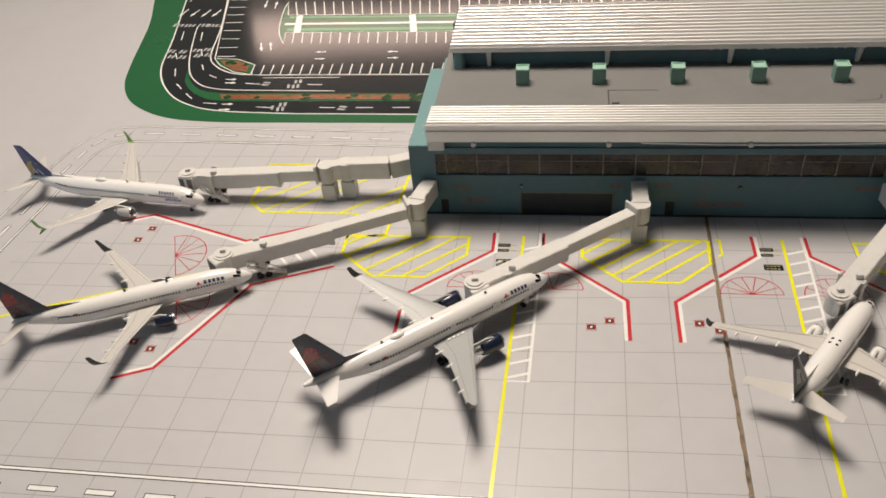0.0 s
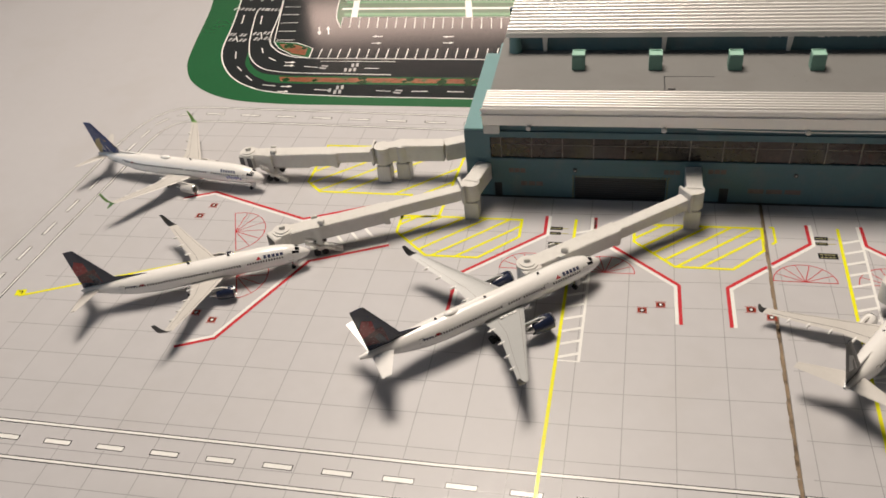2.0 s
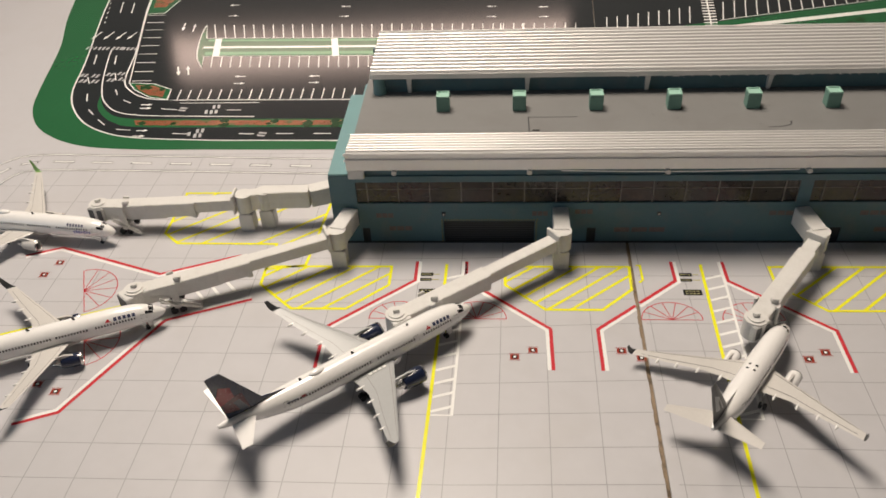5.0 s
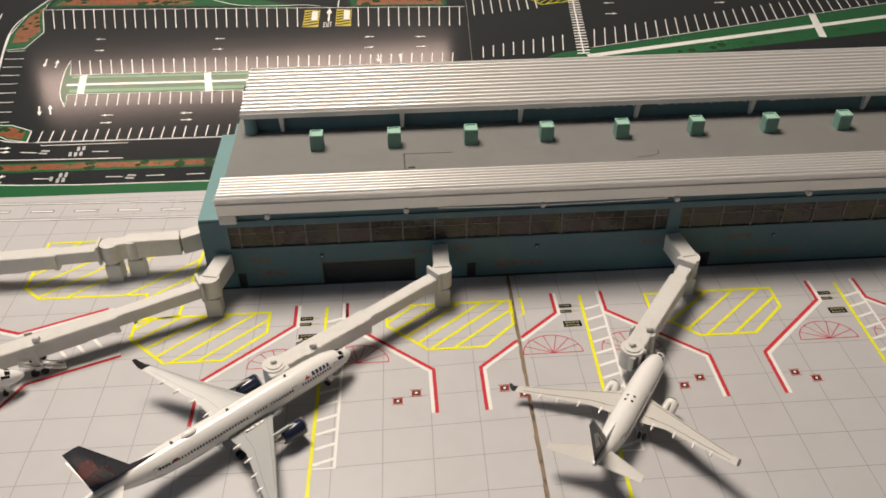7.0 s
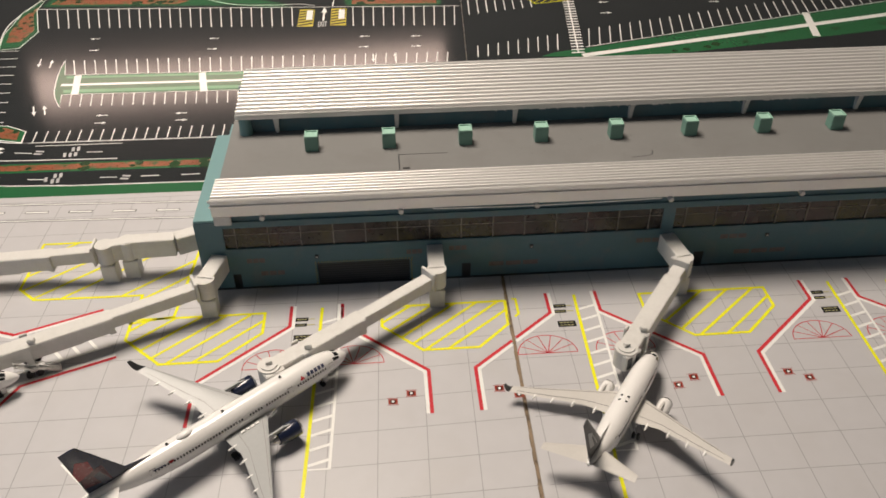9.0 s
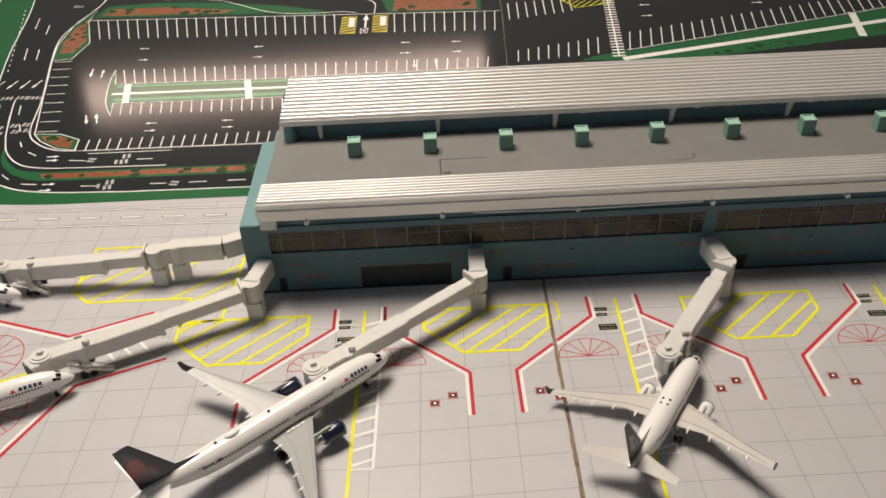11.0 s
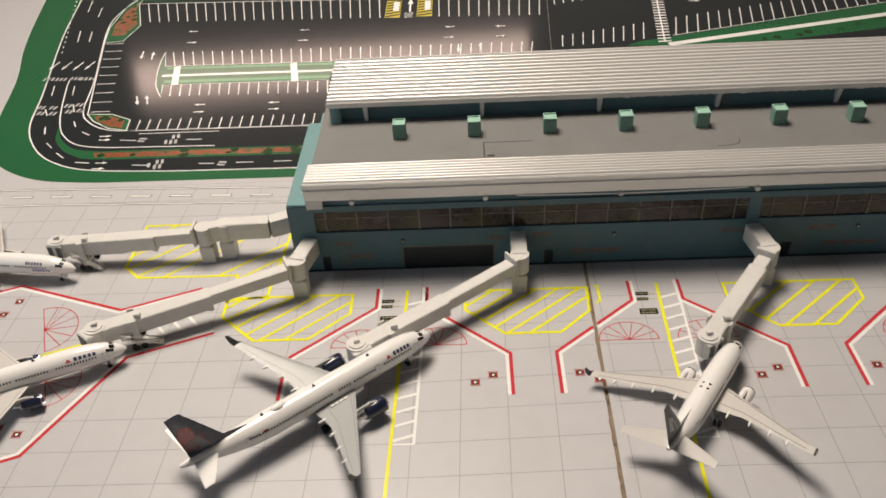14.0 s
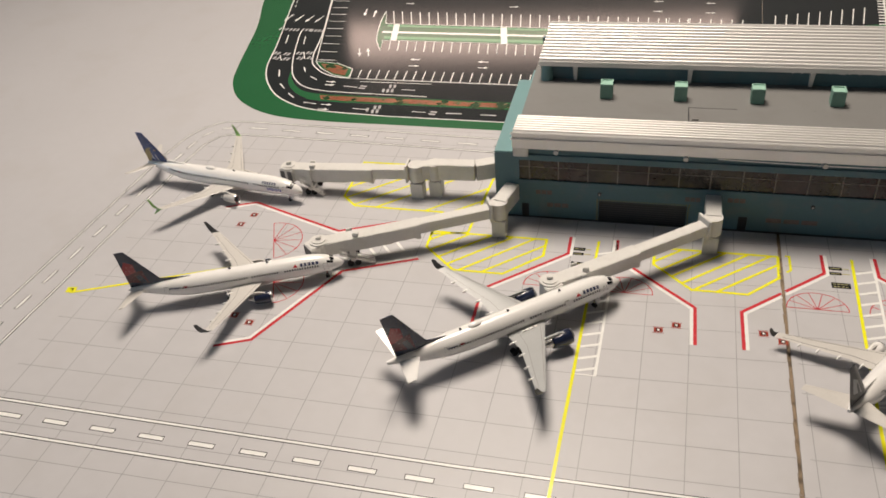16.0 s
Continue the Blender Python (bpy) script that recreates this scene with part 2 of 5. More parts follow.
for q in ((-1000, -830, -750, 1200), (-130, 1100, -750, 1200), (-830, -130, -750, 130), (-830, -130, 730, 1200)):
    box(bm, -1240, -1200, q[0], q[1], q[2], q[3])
tagged(part("wall_west", bm, M_WALL), "plain plaster wall with an assumed opening", "wall", kind="structure")
table = tagged(part("table", a_box(-900, 900, -420, 900, -30, -1.2, bevel=2), M_SEAM), "bare brown board table under the printed mats", "table", kind="structure")
for x in (-840, 840):
    for y in (-360, 840):
        part("table_leg", a_box(x - 30, x + 30, y - 30, y + 30, -750, -30.2, bevel=3), M_TABLE, table, "square wooden table leg")

# ---- printed mats ----
SEAM = [(124, 900), (107, 489), (101, 383), (94, 235), (93.2, 116), (91.6, 36), (89.8, -60), (85.0, -420)]


def slit(y):
    return 0.8 if y < 200 else 0.22


bm = bmesh.new()
sheet(bm, [(-900, -420)] + [(x - slit(y), y) for x, y in SEAM[::-1]] + [(-900, 900)], -1.0, 0.0)
mat_a = tagged(part("ground_mat", bm, M_APRON), "grey printed airport apron mat with tile grid", "mat", kind="structure")
bm = bmesh.new()
sheet(bm, [(x + slit(y), y) for x, y in SEAM[::-1]] + [(900, 900), (900, -420)][::1], -1.0, 0.0)
mat_b = tagged(part("ground_mat", bm, M_APRON), "grey printed airport apron mat beside a bare seam", "mat", kind="structure")
bm = bmesh.new()
for k in range(26):
    y = -95 + k * 8.3
    x = np.interp(y, [-420, -60, 36, 116, 235, 383, 489, 900], [85, 89.8, 91.6, 93.2, 94, 101, 107, 124])
    if k % 3 != 1:
        box(bm, x - 1.0, x - 0.76, y, y + 5 + 3 * random.random(), -0.9, 0.12)
part("frayed_edge", bm, M_SEAM, mat_a, "torn brown mat edge")


def seam_x(y):
    return float(np.interp(y, [-420, -60, 36, 116, 235, 383, 489, 900], [85, 89.8, 91.6, 93.2, 94, 101, 107, 124]))


def mat_at(x, y):
    return mat_a if x < seam_x(y) else mat_b


# tile grid
for mt, x0, x1, off in ((mat_a, -262, 88, 7.8), (mat_b, 96.5, 480, 96.5)):
    bm = bmesh.new()
    lean = 0.019 if mt is mat_a else 0.0
    for k in range(math.ceil((x0 - off) / 20.2), int((x1 - off) / 20.2) + 1):
        x = off + 20.2 * k
        stroke(bm, [(x - lean * 280, -300), (x + lean * 225, 205)], 0.32, 0.03)
    for k in range(-17, 13):
        y = 0.6 + 17.0 * k
        rise = max(0.0, 2.8 + 0.4 * k) if k < 4 else 3.6
        if mt is mat_a:
            stroke(bm, [(x0, y), (10, y), (x1 + 2, y + rise)], 0.32, 0.034)
        else:
            stroke(bm, [(x0 - 2, y + rise), (x1 + 2, y + rise)], 0.32, 0.034)
    part("tile_grid", bm, M_GRID, mt, "thin grey printed tile joints")


# taxiway lines: a white line with dark edges
def edged(bm_w, bm_d, pts, w, z, rim=0.7):
    a, b, c, e = Vector(pts[0]), Vector(pts[1]), Vector(pts[-2]), Vector(pts[-1])
    stroke(bm_d, [tuple(a - (b - a).normalized() * rim)] + list(pts[1:-1]) + [tuple(e + (e - c).normalized() * rim)], w + 2 * rim, z)
    stroke(bm_w, pts, w, z + 0.03)


bw, bd = bmesh.new(), bmesh.new()
edged(bw, bd, [(-700, -51), (-224, -55.6), (-40, -57.5), (seam_x(-60) - 1.2, -56.5)], 1.2, 0.05, 0.42)
edged(bw, bd, [(-700, -69), (-212, -73.4), (-54, -74.4), (seam_x(-78) - 1.2, -73.6)], 1.2, 0.05, 0.42)
for k in range(-18, 12):
    x = -202.7 + 23.95 * k
    if x < 72:
        y = -63.6 - 0.0125 * (x + 230)
        edged(bw, bd, [(x, y), (x + 11.5, y - 0.18)], 2.0, 0.05, 0.36)
part("taxiway_line", bd, M_BLACK, mat_a, "dark rims of the taxiway lines")
part("taxiway_line", bw, M_WHITE, mat_a, "white taxiway edge lines and dashes")
bw, bd = bmesh.new(), bmesh.new()
edged(bw, bd, [(seam_x(-60) + 1.4, -56.6), (600, -60)], 1.2, 0.05, 0.42)
edged(bw, bd, [(seam_x(-78) + 1.4, -73.8), (600, -78)], 1.2, 0.05, 0.42)
for k in range(16):
    edged(bw, bd, [(98 + 25 * k, -65.6 - 0.2 * k), (109.5 + 25 * k, -65.7 - 0.2 * k)], 2.0, 0.05, 0.36)
part("taxiway_line", bd, M_BLACK, mat_b, "dark rims of the taxiway lines")
part("taxiway_line", bw, M_WHITE, mat_b, "white taxiway edge lines and dashes")
bw, bd = bmesh.new(), bmesh.new()
outer = [(-305, -110), (-299, 3), (-290.8, 91)] + curve_pts([(-288, 128), (-285.4, 157), (-280.5, 182), (-269.6, 199), (-251.6, 205), (-195, 203.3)], 6) + [(-60, 197.5)]
inner = [(-288, -110), (-280.6, -22), (-276.6, 26), (-273.5, 70)] + curve_pts([(-269, 118), (-267, 150), (-263, 175), (-253, 186.5), (-230, 187.6), (-189, 186.5)], 6) + [(-60, 181.5)]
for ln in (outer, inner):
    edged(bw, bd, ln, 1.0, 0.05, 0.5)
dashes = [((-293.5 + 2.1 * k, -40 + 21.4 * k), (-292.4 + 2.1 * k, -29.4 + 21.4 * k)) for k in range(8)]
dashes += [((-275.4, 150.8), (-274.2, 160)), ((-273.6, 167), (-272, 176)), ((-271, 183), (-266, 190)), ((-260.5, 194.4), (-251.7, 196.8))]
dashes += [((-241.4 + 24.55 * k, 197.4 - 1.1 * k), (-229 + 24.55 * k, 196.8 - 1.1 * k)) for k in range(8)]
for a, b in dashes:
    edged(bw, bd, [a, b], 1.5, 0.05, 0.42)
part("taxiway_line", bd, M_BLACK, mat_a, "thin dark rims of the curved taxiway lines")
part("taxiway_line", bw, M_WHITE, mat_a, "curved white taxiway lines and dashes")

# ---- stand markings ----
HATCH = [(-31.5, 96), (-31.5, 82), (-13, 64.5), (13, 64.5), (31.5, 82), (31.5, 96)]


def hatched(poly, parent, step=8.8, ang=42, w=1.5, z=0.10, via=None):
    bm = bmesh.new()
    stroke(bm, poly, w, z, closed=True)
    d = Vector((math.cos(radians(ang)), math.sin(radians(ang))))
    n = Vector((-d.y, d.x))
    c = Vector((sum(p[0] for p in poly) / len(poly), sum(p[1] for p in poly) / len(poly)))
    c = Vector(via) if via else c
    for k in range(-16, 17):
        o = c + n * step * k
        for a, b in clip_line(tuple(o - d * 200), tuple(o + d * 200), poly):
            mid = (Vector(a) + Vector(b)) / 2
            gap = min(abs((Vector(q) - Vector(r)).normalized().cross(mid - Vector(r))) for q, r in zip(poly, poly[1:] + poly[:1]))
            if (Vector(a) - Vector(b)).length > 3 and gap > 2.6:
                stroke(bm, [a, b], w * 0.95, z + 0.02)
    part("hatched_box", bm, M_YELLOW, parent, "yellow hatched keep-clear box")


def stand(parent, x, y, turn, side, hide=None, line=(-150, 98), half=51.3, ys=(26, 51.5, 85.5, 100), throat=12.3, fan=(18.0, 58.0, 13.6), pits=((43, 38.0), (35, 33.8)), boards=True, rungs=(0, 98), lean=0.0, shift=0.0):
    """One aircraft stand's paint. The stand's own y axis points at the building."""
    ca, sa = math.cos(radians(turn)), math.sin(radians(turn))

    def g(px, py):
        return (x + px * ca - py * sa, y + px * sa + py * ca)

    def s_(px, py):
        """A point beside the lead-in line, which leans a little off the stand's axis."""
        return g(px + shift + lean * (py - 13), py)

    # yellow lead-in line
    bm = bmesh.new()
    stroke(bm, [s_(0, line[0]), s_(0, line[1])], 1.5, 0.10)
    part("lead_in_line", bm, M_YELLOW, parent, "yellow lead-in line")
    # red and white boundary, both sides
    for s in (-1, 1):
        pts = [(s * half, ys[0]), (s * half, ys[1]), (s * throat, ys[2]), (s * throat, ys[3])]
        inn = [(s * (half - 1.6), ys[0]), (s * (half - 1.6), ys[1] - 0.9), (s * (throat - 1.6), ys[2] - 1), (s * (throat - 1.6), ys[3])]
        for q, m, nm in ((pts, M_RED, "red stand boundary line"), (inn, M_WHITE, "white inner stand boundary line")):
            q = [g(*p) for p in q]
            if hide:
                q = hide(q)
            segs = q if q and isinstance(q[0], list) else [q]
            bm = bmesh.new()
            for sg in segs:
                stroke(bm, sg, 1.6, 0.08 if m is M_RED else 0.09)
            part("boundary_line", bm, m, parent, nm)
        # turning fan
        bm = bmesh.new()
        cx, cy, r = s * fan[0], fan[1], fan[2]
        flat = 0.87 if turn == 0 else 0.96
        arc = [g(cx + r * math.cos(math.pi * i / 24), cy + flat * r * math.sin(math.pi * i / 24)) for i in range(25)]
        stroke(bm, arc + [arc[0]], 0.42, 0.07)
        for i in range(1, 7):
            a = math.pi * i / 7
            stroke(bm, [g(cx, cy), g(cx + r * math.cos(a), cy + flat * r * math.sin(a))], 0.38, 0.075)
        part("turning_fan", bm, M_RED, parent, "thin red half-round turning fan")
        # hydrant squares
        for px, py in pits:
            q = g(s * px, py)
            bm = bmesh.new()
            for e in (-1, 1):
                stroke(bm, [(q[0] - 2.5, q[1] + e * 1.9), (q[0] + 2.5, q[1] + e * 1.9)], 0.3, 0.07)
            sheet(bm, [(q[0] + a, q[1] + b) for a, b in ((-2, -1.5), (2, -1.5), (2, 1.5), (-2, 1.5))], 0.07)
            hyd = part("hydrant_mark", bm, M_PIT, mat_at(*q), "small red square hydrant mark")
            bm = bmesh.new()
            sheet(bm, [(q[0] + 1.2 * math.cos(a * math.pi / 6), q[1] + 1.2 * math.sin(a * math.pi / 6)) for a in range(12)], 0.10)
            part("pit_ring", bm, M_BLACK, hyd, "black ring")
            bm = bmesh.new()
            sheet(bm, [(q[0] + 0.65 * math.cos(a * math.pi / 5), q[1] + 0.65 * math.sin(a * math.pi / 5)) for a in range(10)], 0.13)
            part("pit_cover", bm, M_WHITE, hyd, "pale round centre")
    # ladder beside the line
    bm = bmesh.new()
    stroke(bm, [s_(side * 9.5, rungs[0]), s_(side * 9.5, rungs[1])], 1.2, 0.08)
    stroke(bm, [s_(0.8, rungs[0] + 0.3), s_(side * 9.5, rungs[0] + 0.3)], 0.8, 0.085)
    for i in range(int((rungs[1] - rungs[0]) / 7.7)):
        yy = rungs[0] + 2.2 + i * 7.7
        stroke(bm, [s_(0.8, yy), s_(side * 9.2, yy + 2.8)], 1.45, 0.085)
    part("service_ladder", bm, M_WHITE, parent, "white ladder-shaped service marking")
    # stop boards printed black with illegible yellow bars
    for py, w, h in ((90.0, 6.2, 2.6), (86.0, 5.6, 2.2), (77.0, 8.6, 4.2)) if boards else ():
        bm = bmesh.new()
        sheet(bm, [g(-10.0 + a * w, py + b * h) for a, b in ((0, -0.5), (1, -0.5), (1, 0.5), (0, 0.5))], 0.07)
        pad = part("stop_board", bm, M_BLACK, parent, "small black stop position board")
        bm = bmesh.new()
        stroke(bm, [g(-10 + w + 0.1, py), g(-0.7, py)], 0.7, 0.08)
        for r in range(2 if h > 3 else 1):
            for k in range(4):
                xx = -10 + w * (0.12 + 0.2 * k)
                yy = py + (0.0 if h < 3 else (0.9 - 1.8 * r))
                stroke(bm, [g(xx, yy), g(xx + w * 0.14, yy)], 0.5, 0.10)
        part("board_bar", bm, M_BOARD_INK, pad, "tiny yellow bars")


def across_seam(q):
    """Cuts a boundary line where it crosses the seam."""
    out, cur = [], [q[0]]
    for a, b in zip(q, q[1:]):
        fa, fb = a[0] - seam_x(a[1]), b[0] - seam_x(b[1])
        if (fa < 0) != (fb < 0):
            t = fa / (fa - fb)
            m = (a[0] + (b[0] - a[0]) * t, a[1] + (b[1] - a[1]) * t)
            d = (Vector(b) - Vector(a)).normalized() * 1.4
            cur.append((m[0] - d.x, m[1] - d.y))
            out.append(cur)
            cur = [(m[0] + d.x, m[1] + d.y)]
        cur.append(b)
    out.append(cur)
    return out


stand(mat_a, 0.3, 0, 0, 1, lean=0.03)
stand(mat_b, 124.5, 0, 0, 1, hide=across_seam, half=51.9, lean=0.033, shift=-1.2)
stand(mat_b, 253.2, 0, 0, 1, lean=0.033, shift=-1.0)
stand(mat_b, 378.0, 0, 0, 1)
stand(mat_a, -197.0, 47.1, -68.0, 1, rungs=(-26, 108), line=(-76, 92), half=60.5, ys=(3.6, 21.9, 68.5, 109), throat=18.3, fan=(18.9, 32.2, 16.6), pits=((47.5, 20.5), (40.0, 13)), boards=False)
bm = bmesh.new()
sheet(bm, [(-270, 18.4), (-264.8, 19.4), (-265.6, 23.6), (-270.8, 22.6)], 0.12)
end_sq = part("line_end_square", bm, M_YELLOW, mat_a, "yellow square ending the lead-in line")
bm = bmesh.new()
stroke(bm, [(-269, 21.6), (-267.2, 21.9), (-266.8, 20.0)], 0.5, 0.15)
part("square_bar", bm, M_BLACK, end_sq, "thin dark bar")
for cx, mt, q, st, an in ((-56, mat_a, (-65.6, 65), 7.9, 41.5), (189.7, mat_b, (180, 65), 8.5, 41), (316.5, mat_b, (306, 65), 8.5, 41)):
    hatched([(cx + a, b) for a, b in HATCH], mt, step=st, ang=an, via=q)
hatched([(63 - 31.5, 96), (63 - 31.5, 82), (50, 64.5), (76, 64.5), (91, 79), (91.6, 96)], mat_a, step=6.9, ang=40, via=(61, 73))
bm = bmesh.new()
stroke(bm, [(95.0, 97), (97.0, 97), (97.0, 86), (95.0, 84)], 1.25, 0.10)
part("hatched_box", bm, M_YELLOW, mat_b, "yellow corner of a hatched box past the seam")
hatched([(-148, 162), (-63, 162), (-66, 121), (-68, 97), (-87.5, 93.5), (-86.3, 114.5), (-139, 115), (-148.5, 124)], mat_a, step=9.6, ang=40)

# ---- printed roads and car park ----
Z_G, Z_A, Z_I, Z_L = 0.06, 0.12, 0.18, 0.24
g_edge = curve_pts([(-372, 640), (-352, 530), (-329, 429), (-309, 365), (-294, 295), (-284, 261), (-266, 235), (-236, 217), (-198, 211), (-150, 210)], 6) + [(-69, 209)]
bm = bmesh.new()
sheet(bm, g_edge + [(seam_x(y) - 0.26, y) for y in (209, 235, 383, 489, 640)], Z_G)
part("printed_grass", bm, M_GREEN, mat_a, "deep green printed verge")
bm = bmesh.new()
sheet(bm, [(700, 209), (700, 640)] + [(seam_x(y) + 0.26, y) for y in (640, 489, 383, 235, 209)], Z_G)
part("printed_grass", bm, M_GREEN, mat_b, "deep green printed verge")
r_out = curve_pts([(-345, 640), (-321, 545), (-303, 445), (-278, 338), (-267, 286), (-249, 253), (-227, 234), (-200, 225), (-150, 221)], 6) + [(-69, 219.5)]
r_in = curve_pts([(-262, 640), (-258, 560), (-268, 505), (-269, 459), (-246, 358), (-237, 308), (-226, 289), (-210, 278), (-190, 275)], 6) + [(-61, 273)]
bm = bmesh.new()
sheet(bm, r_out + [(seam_x(y) - 0.26, y) for y in (219, 235, 383, 489, 640)], Z_A)
part("printed_asphalt", bm, M_ASPHALT, mat_a, "black printed road and car park")
bm = bmesh.new()
sheet(bm, [(700, 219), (700, 640)] + [(seam_x(y) + 0.26, y) for y in (640, 489, 383, 235, 219)], Z_A)
part("printed_asphalt", bm, M_ASPHALT, mat_b, "black printed car park")
bm = bmesh.new()
stroke(bm, r_out + [(90, 219)], 1.0, Z_L)
part("road_line", bm, M_WHITE, mat_a, "white road edge line")
bm = bmesh.new()
stroke(bm, r_in, 1.0, Z_L)
stroke(bm, [(-61, 273), (90, 272)], 1.0, Z_L)
stroke(bm, [(-186, 270.8), (-131, 270.3)], 0.7, Z_L)
part("road_line", bm, M_WHITE, mat_a, "white inner road edge line")
bm = bmesh.new()
div = [(-266, 360)] + curve_pts([(-264, 349), (-256, 318), (-249, 295), (-240, 275), (-226, 260), (-209, 254.5), (-190, 253)], 6) + [(-130, 251)]
stroke(bm, div, 0.9, Z_L)
part("road_line", bm, M_WHITE, mat_a, "white line dividing two lanes")
# green strip with flower bed between the carriageways
bm = bmesh.new()
sheet(bm, curve_pts([(-246, 286), (-238, 268), (-225, 254), (-208, 249.5), (-190, 249)], 5) + [(-20, 246), (-20, 236), (-190, 238), (-207, 239)] + curve_pts([(-216, 241), (-230, 251), (-241, 266), (-246, 284)], 5), Z_I)
part("printed_island", bm, M_GREEN, mat_a, "green printed centre strip")
bm = bmesh.new()
sheet(bm, [(-209, 247.5), (-190, 247), (-20, 244.5), (-20, 238.5), (-190, 240.5), (-206, 241.5)], Z_I + 0.03)
bed = part("printed_flower_bed", bm, M_SOIL, mat_a, "rusty red printed flower bed")
rnd = random.Random(4)


def bushes(poly, n, rmin, rmax, parent):
    xs, ys = [p[0] for p in poly], [p[1] for p in poly]
    bm = bmesh.new()
    k = 0
    while k < n:
        x, y = rnd.uniform(min(xs), max(xs)), rnd.uniform(min(ys), max(ys))
        if inside(x, y, poly):
            r = rnd.uniform(rmin, rmax)
            sheet(bm, [(x + r * rnd.uniform(0.6, 1.1) * math.cos(a * math.pi / 6), y + r * rnd.uniform(0.6, 1.1) * math.sin(a * math.pi / 6)) for a in range(12)], Z_I + 0.05 + 0.0004 * k)
            k += 1
    part("printed_bush", bm, M_BUSH, parent, "dark green printed bushes")


bushes([(-208, 247), (-60, 246), (-60, 239), (-205, 241)], 14, 2.0, 4.0, mat_a)
# corner islands
for poly, nb in (([(-232, 302), (-213, 300), (-198, 291), (-196, 276), (-210, 280), (-224, 291)], 5),
                 ([(-258, 540), (-258, 512), (-242, 462), (-247, 430), (-262, 428), (-268, 459), (-268, 505)], 9)):
    bm = bmesh.new()
    sheet(bm, poly, Z_I)
    part("printed_island", bm, M_GREEN, mat_a, "green printed corner island")
    cx, cy = sum(p[0] for p in poly) / len(poly), sum(p[1] for p in poly) / len(poly)
    small = [(cx + (a - cx) * 0.72, cy + (b - cy) * 0.72) for a, b in poly]
    bm = bmesh.new()
    sheet(bm, small, Z_I + 0.03)
    part("printed_flower_bed", bm, M_SOIL, mat_a, "rusty red printed flower bed")
    bushes(small, nb, 1.8, 3.4, mat_a)
    bm = bmesh.new()
    stroke(bm, poly, 0.7, Z_L, closed=True)
    part("road_line", bm, M_WHITE, mat_a, "white kerb line")
# parking slots
bm = bmesh.new()
stroke(bm, [(-196, 275.5), (-61, 273.5), (90, 272.5)], 0.9, Z_L)
for k in range(42):
    x = -196.3 + 7.09 * k
    if x < 90:
        stroke(bm, [(x, 275.0), (x - 1.4 + 0.008 * (x + 196), 290)], 0.7, Z_L + 0.02)
part("parking_lines", bm, M_WHITE, mat_a, "white slanted parking bay lines")
bm = bmesh.new()
for k in range(9):
    t = k / 8
    x, y = -231 - 28 * t, 305 + 120 * t
    stroke(bm, [(x, y), (x + 14, y)], 0.75, Z_L + 0.02)
stroke(bm, [(-232, 303), (-262, 428)], 0.8, Z_L)
part("parking_lines", bm, M_WHITE, mat_a, "white parking bay lines along the side")
bm = bmesh.new()
stroke(bm, [(-259, 514), (105, 491)], 0.9, Z_L)
for k in range(43):
    x = -249.8 + 8.77 * k
    if (x < -36 or x > 12) and x < 105:
        y = 513 - 0.06 * (x + 259)
        stroke(bm, [(x, y), (x + 14 - 0.05 * (x + 249), y - 43)], 0.75, Z_L + 0.02)
part("parking_lines", bm, M_WHITE, mat_a, "white parking bay lines in a long row")
# centre island
isl = curve_pts([(-186, 324), (-194, 341), (-199, 360), (-203, 385), (-204, 404)], 5) + [(-197, 377), (90, 369), (90, 338), (-190, 344)]
bm = bmesh.new()
sheet(bm, isl, Z_I)
part("printed_island", bm, M_GREEN, mat_a, "green printed centre island")
bm = bmesh.new()
sheet(bm, [(-195, 374.5), (86, 367), (86, 364), (-194, 371)], Z_I + 0.03)
sheet(bm, [(-191, 352), (86, 346.5), (86, 342), (-190, 347)], Z_I + 0.03)
part("printed_grass", bm, M_PALE_GREEN, mat_a, "pale green printed grass")
bm = bmesh.new()
stroke(bm, [(-195, 360), (86, 355)], 3.4, Z_L)
for x in (-184, -93.5, -2):
    stroke(bm, [(x - 3, 376 - 0.03 * (x + 196)), (x + 3, 344 - 0.03 * (x + 190))], 5.0, Z_L + 0.02)
stroke(bm, isl, 0.7, Z_L + 0.03, closed=True)
part("footpath", bm, M_WHITE, mat_a, "white printed footpath")
bm = bmesh.new()
for k in range(38):
    x = -183.2 + 7.3 * k
    if x < 90:
        y = 344.0 - 0.03 * (x + 190)
        stroke(bm, [(x, y), (x + 3.6 - 0.012 * (x + 184), y - 18.5)], 0.7, Z_L + 0.02)
    x = -189.6 + 7.62 * k
    if x < 92:
        y = 377 - 0.03 * (x + 196)
        stroke(bm, [(x, y), (x - 8 + 0.04 * (x + 189), y + 26)], 0.75, Z_L + 0.02)
part("parking_lines", bm, M_WHITE, mat_a, "white parking bay lines beside the island")


def arrow(bm, x, y, ang, ln=8.0, w=1.0):
    ln = ln * (1.0 + 0.9 * abs(math.sin(radians(ang))))
    d = Vector((math.cos(radians(ang)), math.sin(radians(ang))))
    n = Vector((-d.y, d.x))
    o = Vector((x, y))
    stroke(bm, [tuple(o - d * ln / 2), tuple(o + d * ln * 0.15)], w, Z_L)
    sheet(bm, [tuple(o + d * ln / 2), tuple(o + d * ln * 0.1 + n * w * 1.6), tuple(o + d * ln * 0.1 - n * w * 1.6)], Z_L + 0.02)


